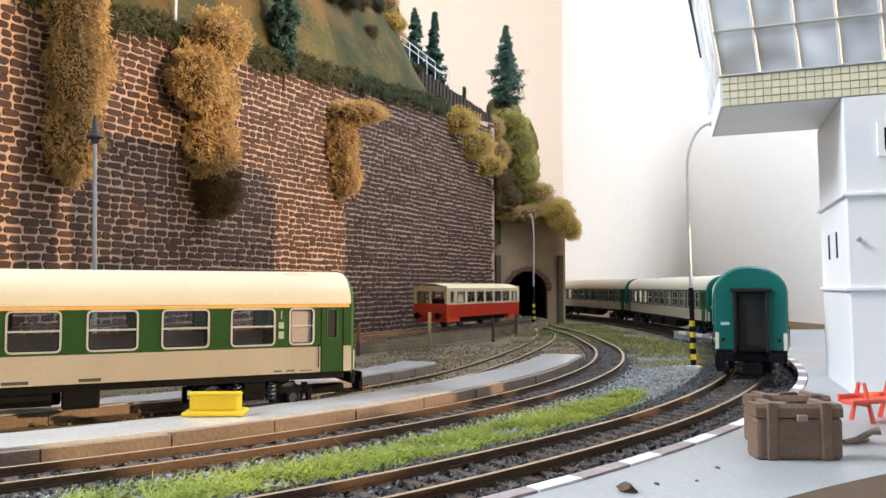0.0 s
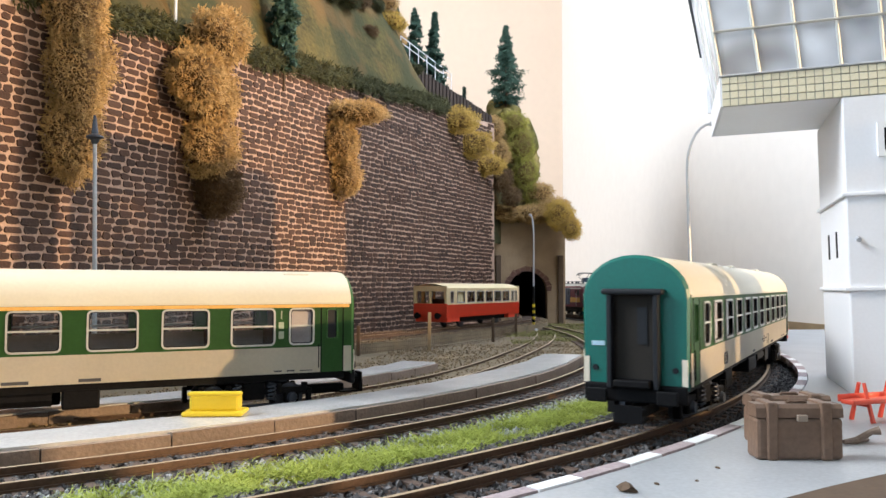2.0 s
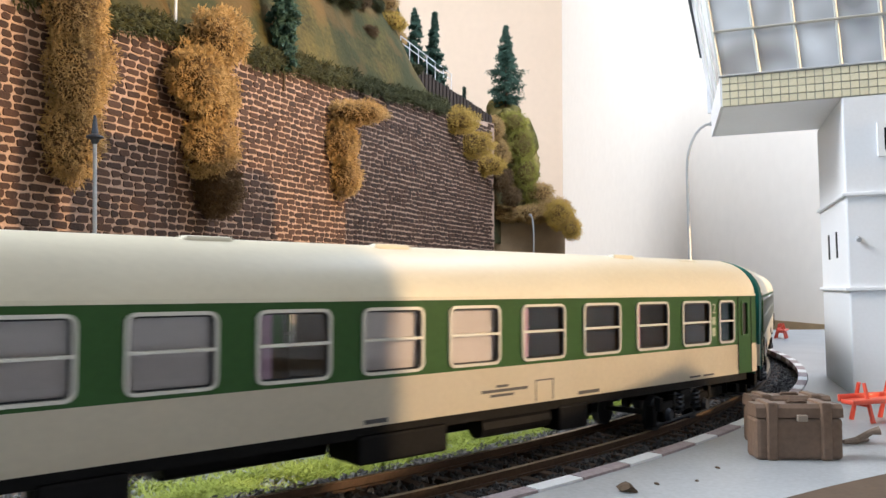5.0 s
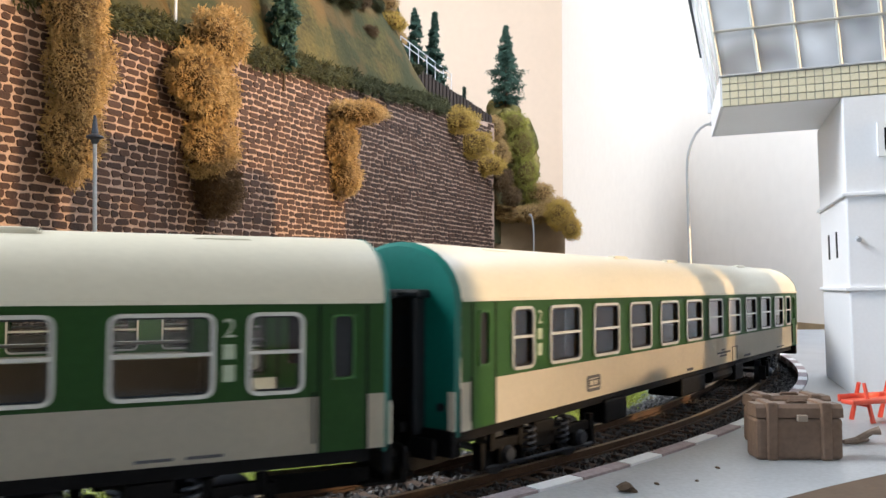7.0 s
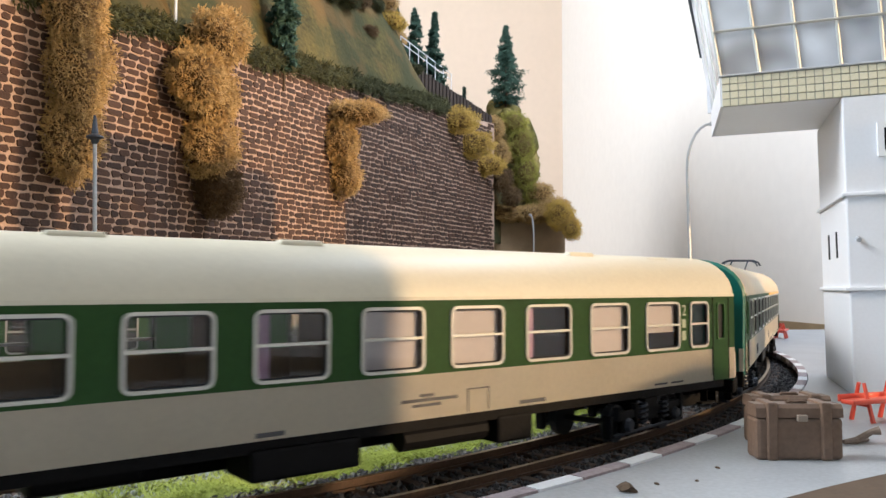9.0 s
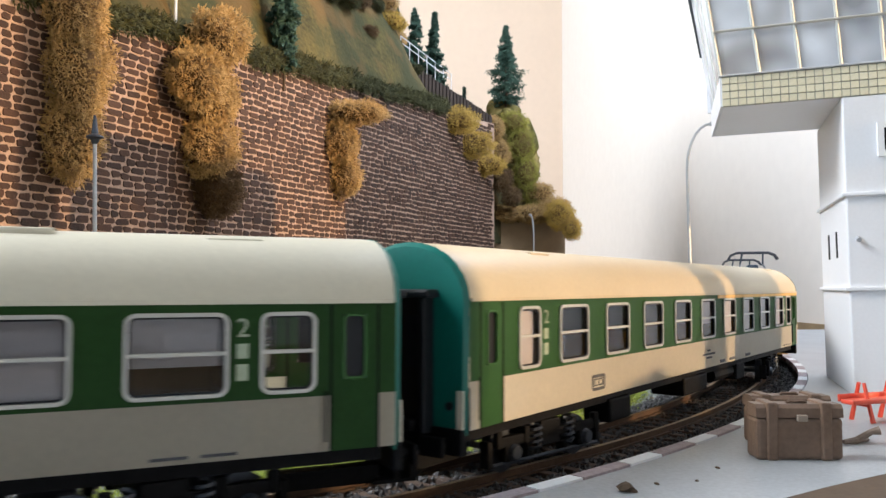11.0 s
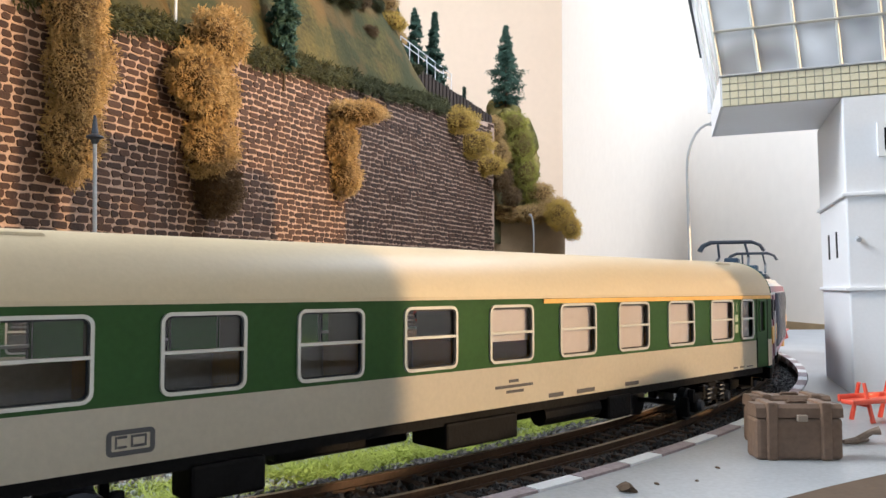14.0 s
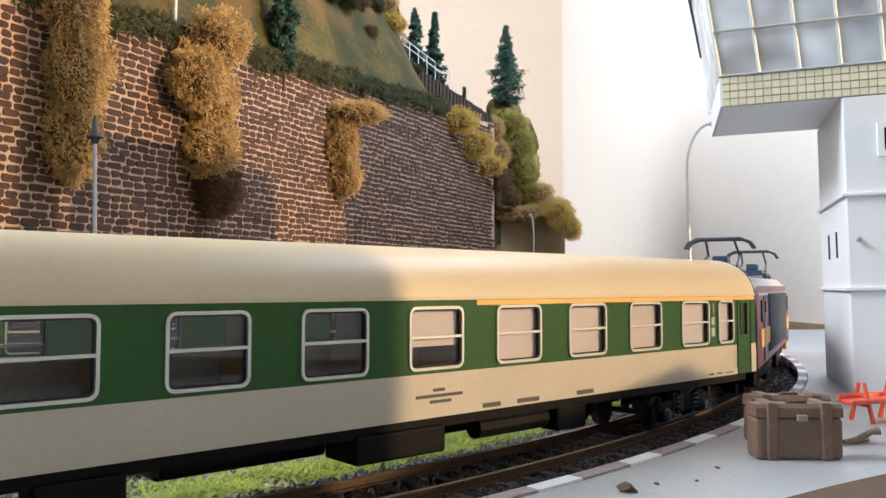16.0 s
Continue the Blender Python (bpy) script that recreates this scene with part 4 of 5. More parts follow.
def fibres(bm, blobs, count, length, width, seed):
    """Tangled short fibres over lumpy ellipsoids (centre, radii)."""
    rnd = random.Random(seed)
    vol = [b[1][0] * b[1][1] + b[1][1] * b[1][2] + b[1][0] * b[1][2] for b in blobs]
    for (c, r), w in zip(blobs, vol):
        for _ in range(int(count * w / sum(vol))):
            d = Vector((rnd.gauss(0, 1), rnd.gauss(0, 1), rnd.gauss(0, 1))).normalized()
            k = 0.6 + 0.36 * rnd.random() ** 0.6 + 0.3 * noise.noise(d * 2.3 + Vector(c) * 60) + 0.16 * noise.noise(d * 6.5 + Vector(c) * 90)
            q = Vector((c[0] + d.x * r[0] * k, c[1] + d.y * r[1] * k, c[2] + d.z * r[2] * k))
            t = (Vector((rnd.gauss(0, 1), rnd.gauss(0, 1), rnd.gauss(0, 1))) + d * 0.6).normalized()
            s = t.orthogonal().normalized() * width
            e = q + t * length * (0.6 + rnd.random())
            bend = e + (d + Vector((0, 0, -0.4))) * length * 0.5
            a = [bm.verts.new(v) for v in (q - s, q + s, e + s * 0.8, e - s * 0.8, bend)]
            bm.faces.new(a[:4])
            bm.faces.new((a[3], a[2], a[4]))


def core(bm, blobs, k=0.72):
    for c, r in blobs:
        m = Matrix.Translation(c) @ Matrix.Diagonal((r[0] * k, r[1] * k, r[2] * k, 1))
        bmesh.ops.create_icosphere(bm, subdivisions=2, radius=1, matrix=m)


def bush(name, blobs, count, m, label, seed, length=0.0019, width=0.00032, core_m=None):
    t = thing(name, label, "bush", group="dry bushes on the wall and hill")
    # dark cores put the shade between the fibres into colour
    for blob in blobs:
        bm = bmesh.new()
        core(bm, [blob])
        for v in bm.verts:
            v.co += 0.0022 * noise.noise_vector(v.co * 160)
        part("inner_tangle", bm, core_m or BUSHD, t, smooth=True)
    bm = bmesh.new()
    fibres(bm, blobs, int(count * 2.4), length, width, seed)
    part("foliage", bm, m, t)
    return t


def wall_pt(u, z, out):
    c = WA + WDIR * u + WN * out
    return (c.x, c.y, z)


bush("hanging_bush", [(wall_pt(0.110, 0.205, 0.010), (0.019, 0.017, 0.034)), (wall_pt(0.112, 0.165, 0.010), (0.019, 0.016, 0.036)), (wall_pt(0.110, 0.128, 0.008), (0.018, 0.013, 0.028))], 9000, BUSH, "tall straw-coloured dry bush hanging down the stone wall", 1)
bush("hanging_bush", [(wall_pt(0.214, 0.213, 0.020), (0.022, 0.018, 0.021)), (wall_pt(0.196, 0.183, 0.018), (0.021, 0.016, 0.022)), (wall_pt(0.215, 0.175, 0.012), (0.020, 0.016, 0.026)), (wall_pt(0.214, 0.140, 0.010), (0.024, 0.014, 0.022))], 11000, BUSH, "tall golden dry bush hanging down the stone wall", 2)
bush("hanging_bush", [(wall_pt(0.224, 0.111, 0.008), (0.022, 0.011, 0.020))], 2600, BUSHD, "dark brown shaded bush low on the stone wall", 3)
bush("hanging_bush", [(wall_pt(0.386, 0.197, 0.018), (0.030, 0.014, 0.011)), (wall_pt(0.408, 0.202, 0.012), (0.021, 0.012, 0.008)), (wall_pt(0.377, 0.170, 0.008), (0.018, 0.011, 0.020)), (wall_pt(0.384, 0.141, 0.008), (0.016, 0.009, 0.019))], 6500, BUSH, "golden bush with a drooping tail on the stone wall", 4)
bush("hillside_bush", [(wall_pt(0.615, 0.235, 0.004), (0.028, 0.014, 0.016)), (wall_pt(0.655, 0.214, 0.004), (0.030, 0.014, 0.018)), (wall_pt(0.70, 0.196, 0.004), (0.028, 0.012, 0.014))], 6000, BUSHY, "yellow bush on the falling end of the wall", 5)
bush("hillside_bush", [((0.085, 1.02, 0.140), (0.024, 0.016, 0.012)), ((0.118, 1.015, 0.139), (0.022, 0.016, 0.013)), ((0.148, 1.01, 0.142), (0.022, 0.016, 0.020)), ((0.16, 1.0, 0.126), (0.013, 0.012, 0.012)), ((0.13, 1.03, 0.168), (0.018, 0.014, 0.014))], 7000, BUSH, "straw-coloured bush hanging over the tunnel portal", 6)
for u, v, r, sd in ((0.30, 0.10, 0.03, 7), (0.42, 0.12, 0.034, 8), (0.50, 0.07, 0.022, 9), (0.20, 0.16, 0.03, 10), (0.60, 0.085, 0.024, 12), (0.64, 0.10, 0.02, 13)):
    q = hill_at(u, v)
    bush("hillside_bush", [((q.x, q.y, q.z + r * 0.3), (r, r * 0.8, r * 0.55)), ((q.x + r * 0.6, q.y + r * 0.4, q.z + r * 0.2), (r * 0.6, r * 0.6, r * 0.4))], 2600, BUSHY if sd % 2 else BUSH, "ochre bush on the grassy hillside", sd)

for u, v, r, sd in ((0.27, 0.045, 0.014, 51), (0.36, 0.055, 0.016, 52), (0.41, 0.03, 0.010, 53), (0.45, 0.06, 0.017, 54), (0.50, 0.035, 0.011, 55), (0.55, 0.06, 0.013, 56), (0.23, 0.07, 0.018, 57), (0.58, 0.03, 0.009, 58)):
    q = hill_at(u, v)
    bush("hillside_bush", [((q.x, q.y, q.z + r * 0.2), (r, r * 0.8, r * 0.5)), ((q.x - r * 0.7, q.y + r * 0.3, q.z + r * 0.1), (r * 0.6, r * 0.6, r * 0.35))], 1500, HEDGE if sd % 3 else BUSHD, "low dark shrub on the grassy hillside", sd)

for u, v, r, m, label, sd in ((0.425, 0.034, 0.022, HEDGE, "dark leafy shrub clump on the hillside", 71), (0.395, 0.034, 0.018, HEDGE, "dark leafy shrub clump on the hillside", 72), (0.455, 0.036, 0.017, BUSHD, "dark brown scrub on the hillside", 73),
                              (0.51, 0.04, 0.020, BUSH, "golden brown bush near the hill railing", 74), (0.53, 0.034, 0.015, BUSHY, "golden brown bush near the hill railing", 75), (0.34, 0.03, 0.011, BUSHD, "dark brown scrub on the hillside", 76), (0.47, 0.022, 0.008, BUSHD, "dark brown scrub on the hillside", 77)):
    q = hill_at(u, v)
    bush("hillside_bush", [((q.x, q.y, q.z + r * 0.25), (r, r * 0.8, r * 0.6)), ((q.x - r * 0.7, q.y - r * 0.5, q.z), (r * 0.6, r * 0.5, r * 0.4)), ((q.x + r * 0.7, q.y + r * 0.5, q.z + r * 0.1), (r * 0.55, r * 0.5, r * 0.45))], int(2200 * (r / 0.018) ** 2), m, label, sd)

# hedge along the wall's top
hb = []
u = 0.085
rnd = random.Random(20)
while u < 0.60:
    hb.append((wall_pt(u, wall_top(u) + 0.005 + rnd.uniform(-0.002, 0.002), -0.004), (0.013, 0.010 + rnd.uniform(0, 0.003), 0.0085 + rnd.uniform(0, 0.003))))
    u += 0.014
bush("hedge", hb, 15000, HEDGE, "low dark green hedge along the wall top", 21, 0.0028, 0.0004, HEDGE)


def fir(x, y, z, h, r, label, seed, n=15):
    t = thing("fir_tree", label, "tree", at=pose(x, y, z), group="small conifers on the hill")
    bm = bmesh.new()
    tube(bm, [(0, 0, -0.006), (0.0006, 0, h * 0.5), (0, 0, h * 0.97)], [r * 0.09, r * 0.06, r * 0.015], 7)
    part("trunk", bm, BARK, t)
    rnd = random.Random(seed)
    bm = bmesh.new()
    for k in range(n):
        f = k / (n - 1)
        rr = r * min(1, 0.55 + 1.6 * f) * (1 - f) ** 0.95 * (0.75 + 0.45 * rnd.random()) + r * 0.06
        for b in range(11):
            a = rnd.random() * 6.283
            zz = h * (0.10 + 0.88 * f) + h * rnd.uniform(-0.6, 0.6) / n
            e = Vector((math.cos(a), math.sin(a), -0.18)) * rr * (0.7 + 0.5 * rnd.random())
            for q in range(60):
                w = rnd.random() ** 0.6
                c = Vector((0, 0, zz)) + e * w + Vector((rnd.gauss(0, 1), rnd.gauss(0, 1), rnd.gauss(0, 0.8))) * (r * 0.02 + rr * 0.05)
                d = Vector((rnd.gauss(0, 1), rnd.gauss(0, 1), rnd.gauss(0, 1) + 0.3)).normalized()
                s = d.orthogonal().normalized() * h * 0.008
                ln = d * h * 0.026
                bm.faces.new([bm.verts.new(v) for v in (c - s, c + s, c + ln)])
    part("crown", bm, FIR, t)
    return t


fir(0.0875, 1.07, 0.287, 0.118, 0.034, "dense blue-green fir tree on the rocky hill end", 31, 22)
for x, y, z, h, r, sd in ((-0.036, 0.95, 0.308, 0.082, 0.027, 32), (-0.011, 0.96, 0.295, 0.092, 0.022, 33), (-0.057, 0.94, 0.32, 0.07, 0.018, 34), (0.028, 1.03, 0.282, 0.03, 0.007, 35)):
    g = hill_z(x, y)
    fir(x, y, g - 0.004, z + h - g, r, "slim dark fir tree on the hill crest", sd, 18)
q = Vector(wall_pt(0.308, wall_top(0.308), 0.001))
fir(q.x, q.y, q.z - 0.012, 0.14, 0.0135, "tall dark conifer behind the wall hedge", 36, 22)

for u, v, h, r, sd in ((0.40, 0.10, 0.12, 0.03, 41), (0.44, 0.13, 0.11, 0.03, 42), (0.33, 0.12, 0.12, 0.034, 43)):
    q = hill_at(u, v)
    fir(q.x, q.y, q.z - 0.01, h, r, "broad dark conifer high on the hillside", sd, 18)

# rocky end of the hill
bm = bmesh.new()
bmesh.ops.create_icosphere(bm, subdivisions=5, radius=1, matrix=Matrix.Translation((0.086, 1.075, 0.185)) @ Matrix.Diagonal((0.04, 0.045, 0.115, 1)))
for v in bm.verts:
    v.co += noise.noise_vector(v.co * 24) * 0.017 + noise.noise_vector(v.co * 62) * 0.009 + noise.noise_vector(v.co * 150) * 0.003
solo("rock_outcrop", bm, ROCK, "mossy ochre rock face at the hill's end", "rock", smooth=True)
bm = bmesh.new()
bmesh.ops.create_icosphere(bm, subdivisions=5, radius=1, matrix=Matrix.Translation((0.115, 1.075, 0.12)) @ Matrix.Diagonal((0.045, 0.04, 0.05, 1)))
for v in bm.verts:
    v.co += noise.noise_vector(v.co * 30) * 0.012 + noise.noise_vector(v.co * 80) * 0.006 + noise.noise_vector(v.co * 150) * 0.003
solo("rock_outcrop", bm, ROCK, "grassy rock shoulder above the tunnel portal", "rock", smooth=True)

MOSS = mat("yellow_green_moss", (0.3, 0.27, 0.05), 0.9, 0, 0.5, 60, 0, island=0.8)
bush("moss_cushion", [((0.094, 1.028, 0.262), (0.020, 0.010, 0.016)), ((0.104, 1.026, 0.232), (0.020, 0.010, 0.024)), ((0.110, 1.028, 0.195), (0.018, 0.010, 0.024)), ((0.118, 1.03, 0.168), (0.013, 0.010, 0.016))], 5200, MOSS, "yellow-green moss cushion on the rock face", 61)
bush("hillside_bush", [((0.066, 1.015, 0.252), (0.015, 0.010, 0.017)), ((0.074, 1.012, 0.218), (0.014, 0.010, 0.020))], 2600, BUSH, "brown dry scrub beside the mossy rock", 62)
bush("hillside_bush", [((0.076, 1.0, 0.182), (0.014, 0.010, 0.018)), ((0.088, 1.0, 0.160), (0.013, 0.010, 0.013))], 2200, BUSHD, "dark brown scrub under the mossy rock", 63)
bush("hillside_bush", [((0.150, 0.998, 0.136), (0.020, 0.014, 0.020)), ((0.165, 0.995, 0.118), (0.013, 0.011, 0.015))], 3000, BUSHY, "golden dry bush drooping beside the portal", 64)

# dark timber wall and white railing on the hill
bm = bmesh.new()
loft(bm, [[(-0.048, 0.87, 0.25), (-0.048, 0.87, 0.303), (-0.046, 0.876, 0.303), (-0.046, 0.876, 0.25)], [(0.062, 1.0, 0.215), (0.062, 1.0, 0.265), (0.064, 1.006, 0.265), (0.064, 1.006, 0.215)]])
bmesh.ops.recalc_face_normals(bm, faces=bm.faces[:])
tmb = solo("timber_wall", bm, TIMBER, "dark brown timber retaining wall on the hill", "wall")
for k in range(26):
    f = (k + 0.5) / 26
    x, y, z0, z1 = -0.048 + 0.11 * f, 0.87 + 0.13 * f, 0.252 - 0.035 * f, 0.3035 - 0.038 * f
    part("plank", boxm(-0.0024, 0.0024, -0.0012, 0.0004, 0, z1 - z0 + random.uniform(-0.001, 0.001), 0.0003), TIMBER, tmb, at=pose(x, y, z0, 0, 0, 49.8))
rl = thing("white_railing", "white metal railing along the hill path", "railing")
for k in range(7):
    f = k / 6
    x, y, z = -0.05 + 0.06 * f, 0.90 + 0.07 * f, 0.322 - 0.026 * f
    bm = bmesh.new()
    tube(bm, [(x, y, z - 0.008), (x, y, z + 0.016)], 0.0006, 6)
    part("post", bm, WHITEP, rl)
for dz in (0.008, 0.0155):
    bm = bmesh.new()
    tube(bm, [(-0.05, 0.90, 0.322 + dz), (0.01, 0.97, 0.296 + dz)], 0.0005, 6)
    part("handrail", bm, WHITEP, rl)
for x, y, z, h in ((-0.0465, 0.85, 0.262, 0.035), (-0.182, 0.52, 0.215, 0.03)):
    t = thing("signal_post", "small white signal post at the wall top", "signal", at=pose(x, y, z))
    bm = bmesh.new()
    tube(bm, [(0, 0, -0.01), (0, 0, h)], 0.0011, 8)
    part("mast", bm, WHITEP, t)
    part("signal_head", boxm(-0.002, 0.002, -0.0015, 0.0015, h - 0.002, h + 0.008, 0.0005), BLACKP, t)

# ---- control tower ----
tw = thing("control_tower", "white plastic signal tower with an overhanging glazed cabin", "tower", at=pose(0.145 * PK, 0.2765 * PK, PLZ, 0, -0.9, -18.5) @ Matrix.Scale(PK, 4))
# local: x along the front face, y back, z up
zs = 0.1065
bm = bmesh.new()
box(bm, 0, 0.095, 0, 0.064, -0.001, zs, 0, 0.0006)
part("shaft", bm, TOWERW, tw)
for z in (0.0375, 0.0712):
    part("ledge", boxm(-0.0012, 0.0962, -0.0012, 0.0652, z - 0.0007, z + 0.0007, 0.0003), TOWERW, tw)
for y in (0.022, 0.041):
    part("slot_window", boxm(-0.0004, 0.0006, y - 0.0011, y + 0.0011, 0.0493, 0.0592), RUBBER, tw)
bm = bmesh.new()
ring_frame(bm, 0.0108, 0.034, 0.0842, 0.0965, 0.0021, 0.0004, -0.0012, 0.0002)
wf = part("window", bm, WHITEP, tw)
part("pane", boxm(0.0125, 0.0322, -0.0003, 0.0003, 0.0858, 0.0948), RUBBER, wf)
bm = bmesh.new()
ring_frame(bm, 0.030, 0.048, -0.0005, 0.0345, 0.0021, 0.0004, -0.0012, 0.0002)
part("door_frame", bm, WHITEP, tw)
bm = bmesh.new()
tube(bm, [(0.0035, 0.0005, 0.0555), (0.0035, -0.002, 0.0548)], 0.0009, 8)
part("wall_lamp", bm, GREYP, tw)
x0, x1 = -0.0406, 0.11
bt = zs + 0.0112
bk = 0.0026
bm = bmesh.new()
loft(bm, [[(x0 + 0.0006, 0.0008, z), (x1, 0.0008, z), (x1, 0.0605, z), (x0 + 0.0006 - bk, 0.0605, z)] for z in (zs, bt - 0.0008)])
bmesh.ops.recalc_face_normals(bm, faces=bm.faces[:])
part("cabin_floor", bm, TOWERW, tw)
band = part("parapet", boxm(x0 + 0.0003, x1, 0.0002, 0.0007, zs, bt), GROUT, tw, "cream tiled parapet")
TILE_ME = mesh_of(boxm(-0.00132, 0.00132, -0.0003, 0.0004, -0.00122, 0.00122, 0.00015), "tile", TILE)
for r in range(4):
    for c in range(int((x1 - x0) / 0.0029)):
        share("tile", TILE_ME, band, pose(x0 + 0.0016 + c * 0.0029, 0.0001 + random.uniform(-0.0001, 0.0001), zs + 0.0014 + r * 0.0028, random.uniform(-1, 1), 0, random.uniform(-1.5, 1.5)))
bm = bmesh.new()
loft(bm, [[(x0 - 0.0004, 0.0, z), (x0 + 0.0004, 0.0, z), (x0 + 0.0004 - bk, 0.0605, z), (x0 - 0.0004 - bk, 0.0605, z)] for z in (zs, bt)])
bmesh.ops.recalc_face_normals(bm, faces=bm.faces[:])
part("parapet_side", bm, TOWERW, tw)
part("coping", boxm(x0 - 0.0008, x1, -0.0008, 0.003, bt, bt + 0.0008, 0.0003), GREYP, tw)
gh, fl = 0.0648, 0.0088
base = [(x0, 0.001), (x1, 0.001), (x1, 0.064), (x0 - bk, 0.064)]
topr = [(x0 - fl, -0.001), (x1 + fl, -0.001), (x1 + fl, 0.07), (x0 - fl - bk, 0.07)]
for i, nm in ((0, "front"), (3, "side")):
    j = (i + 1) % 4
    bm = bmesh.new()
    bm.faces.new([bm.verts.new(c) for c in ((*base[i], bt), (*base[j], bt), (*topr[j], bt + gh), (*topr[i], bt + gh))])
    g = part("cabin_glass", bm, SMOKEGLASS, tw)
    g.visible_shadow = nm == "side"
for k in range(12):
    f = k / 11
    bm = bmesh.new()
    a = Vector((x0 + (x1 - x0) * f, 0.0005, bt))
    b = Vector((x0 - fl + (x1 - x0 + 2 * fl) * f, -0.0015, bt + gh))
    tube(bm, [a, b], 0.00062, 6)
    part("mullion", bm, FRAMEM, tw)
for k in range(1, 3):
    f = k / 3
    bm = bmesh.new()
    tube(bm, [(x0 - bk * f, 0.064 * f, bt), (x0 - fl - bk * f, 0.07 * f, bt + gh)], 0.0005, 6)
    part("mullion", bm, FRAMEM, tw)
bm = bmesh.new()
tube(bm, [(x0 - bk - fl * 0.42, 0.0665, bt + gh * 0.42), (x0 - bk - fl, 0.07, bt + gh)], [0.0008, 0.0016], 6)
part("rear_corner_post", bm, RUBBER, tw, "dark rear corner post")
bm = bmesh.new()
tube(bm, [(x0 - fl * 0.27, -0.0006, bt + gh * 0.27), (x1, -0.0006, bt + gh * 0.27)], 0.0005, 6)
part("glazing_bar", bm, FRAMEM, tw)
part("cabin_roof", boxm(x0 - fl - 0.003, x1 + fl, -0.004, 0.074, bt + gh, bt + gh + 0.004, 0.0005), RUBBER, tw)
for xx, h in ((-0.02, 0.018), (0.012, 0.014), (0.04, 0.02), (0.075, 0.017)):
    part("console", boxm(xx, xx + 0.02, 0.028, 0.04, bt, bt + h, 0.001), GREYP, tw, "pale grey control desk")
part("cabin_back", boxm(x0 - fl * 0.5, x1, 0.062, 0.0635, bt, bt + gh), TOWERW, tw)

# ---- lamps ----


def striped_lamp(x, y, z, h, label, turn=0):
    t = thing("street_lamp", label, "lamp", at=pose(x, y, z, 0, -1.2, turn), group="grey station lamps")
    bm = bmesh.new()
    pts = [(0, 0, 0), (0, 0, h * 0.80)] + [(0.016 * (1 - math.cos(a)), 0, h * 0.80 + 0.2 * h * math.sin(a)) for a in [math.pi / 2 * k / 7 for k in range(1, 8)]]
    tube(bm, pts, [0.0012] + [0.0008] * (len(pts) - 1), 8)
    part("pole", bm, LAMPM, t)
    for k in range(8):
        bm = bmesh.new()
        tube(bm, [(0, 0, 0.002 + k * 0.0033), (0, 0, 0.0053 + k * 0.0033)], 0.0017, 10)
        part("stripe", bm, [YELP if k % 2 else BLACKP], t)
    bm = bmesh.new()
    tube(bm, [(0, 0, 0.028), (0, 0, 0.048)], 0.0014, 10)
    part("sleeve", bm, BLACKP, t)
    bm = bmesh.new()
    tube(bm, [(0, 0, -0.002), (0, 0, 0.0015), (0, 0, 0.002)], [0.005, 0.0045, 0.002], 12)
    part("foot", bm, GREYP, t)
    bm = bmesh.new()
    tube(bm, [(0.014, 0, h * 0.995), (0.0165, 0, h), (0.021, 0, h * 1.004)], [0.0008, 0.0018, 0.0012], 8)
    part("lamp_head", bm, LAMPM, t)
    return t


striped_lamp(0.1495, 0.466, -0.0045, 0.147, "slim curved grey lamp with yellow and black striped foot")
striped_lamp(0.1, 0.86, -0.004, 0.128, "distant curved grey lamp with a striped foot", 96)
t = thing("station_lamp", "grey post lamp with a small bell-shaped head", "lamp", at=pose(-0.178, 0.40, -0.006, 0, -1.2, 0), group="grey station lamps")
bm = bmesh.new()
tube(bm, [(0, 0, -0.001), (0, 0, 0.126)], [0.0013, 0.001], 8)
part("pole", bm, LAMPM, t)
bm = bmesh.new()
tube(bm, [(0, 0, 0.1235), (0, 0, 0.126), (0, 0, 0.1268), (0, 0, 0.1276), (0, 0, 0.1288), (0, 0, 0.1386)], [0.0012, 0.0024, 0.0044, 0.0042, 0.0019, 0.0006], 14)
part("lamp_head", bm, METALD, t)

# ---- loose things on the platforms ----


def trunk(x, y, w, d, h, rz, label):
    t = thing("travel_trunk", label, "trunk", at=pose(x * PK, y * PK, PLZ, 0, 0, rz) @ Matrix.Scale(PK, 4), group="brown travel trunks on the platform")
    part("case", boxm(0, w, 0, d, 0, h * 0.76, 0.0009), TRUNKM, t)
    bm = bmesh.new()
    rings = []
    for xx in (0.0, w):
        rings.append([(xx, 0, h * 0.765), (xx, d, h * 0.765), (xx, d * 0.97, h * 0.93), (xx, d * 0.85, h), (xx, d * 0.15, h), (xx, d * 0.03, h * 0.93)])
    loft(bm, rings)
    bmesh.ops.recalc_face_normals(bm, faces=bm.faces[:])
    part("lid", bm, TRUNKM, t)
    for f in (0.18, 0.80):
        part("strap", boxm(w * f - 0.0012, w * f + 0.0012, -0.0005, d + 0.0005, 0, h + 0.0005, 0.0004), TRUNKM, t)
    part("latch", boxm(w * 0.46, w * 0.58, -0.0006, 0.0006, h * 0.70, h * 0.82, 0.0002), mat("worn_latch", (0.3, 0.24, 0.19), 0.5), t, "worn pale latch")
    bm = bmesh.new()
    tube(bm, [(w * 0.4, d * 0.4, h), (w * 0.43, d * 0.4, h + 0.0004), (w * 0.6, d * 0.4, h + 0.0004), (w * 0.63, d * 0.4, h)], 0.0004, 6)
    part("handle", bm, TRUNKM, t)
    return t


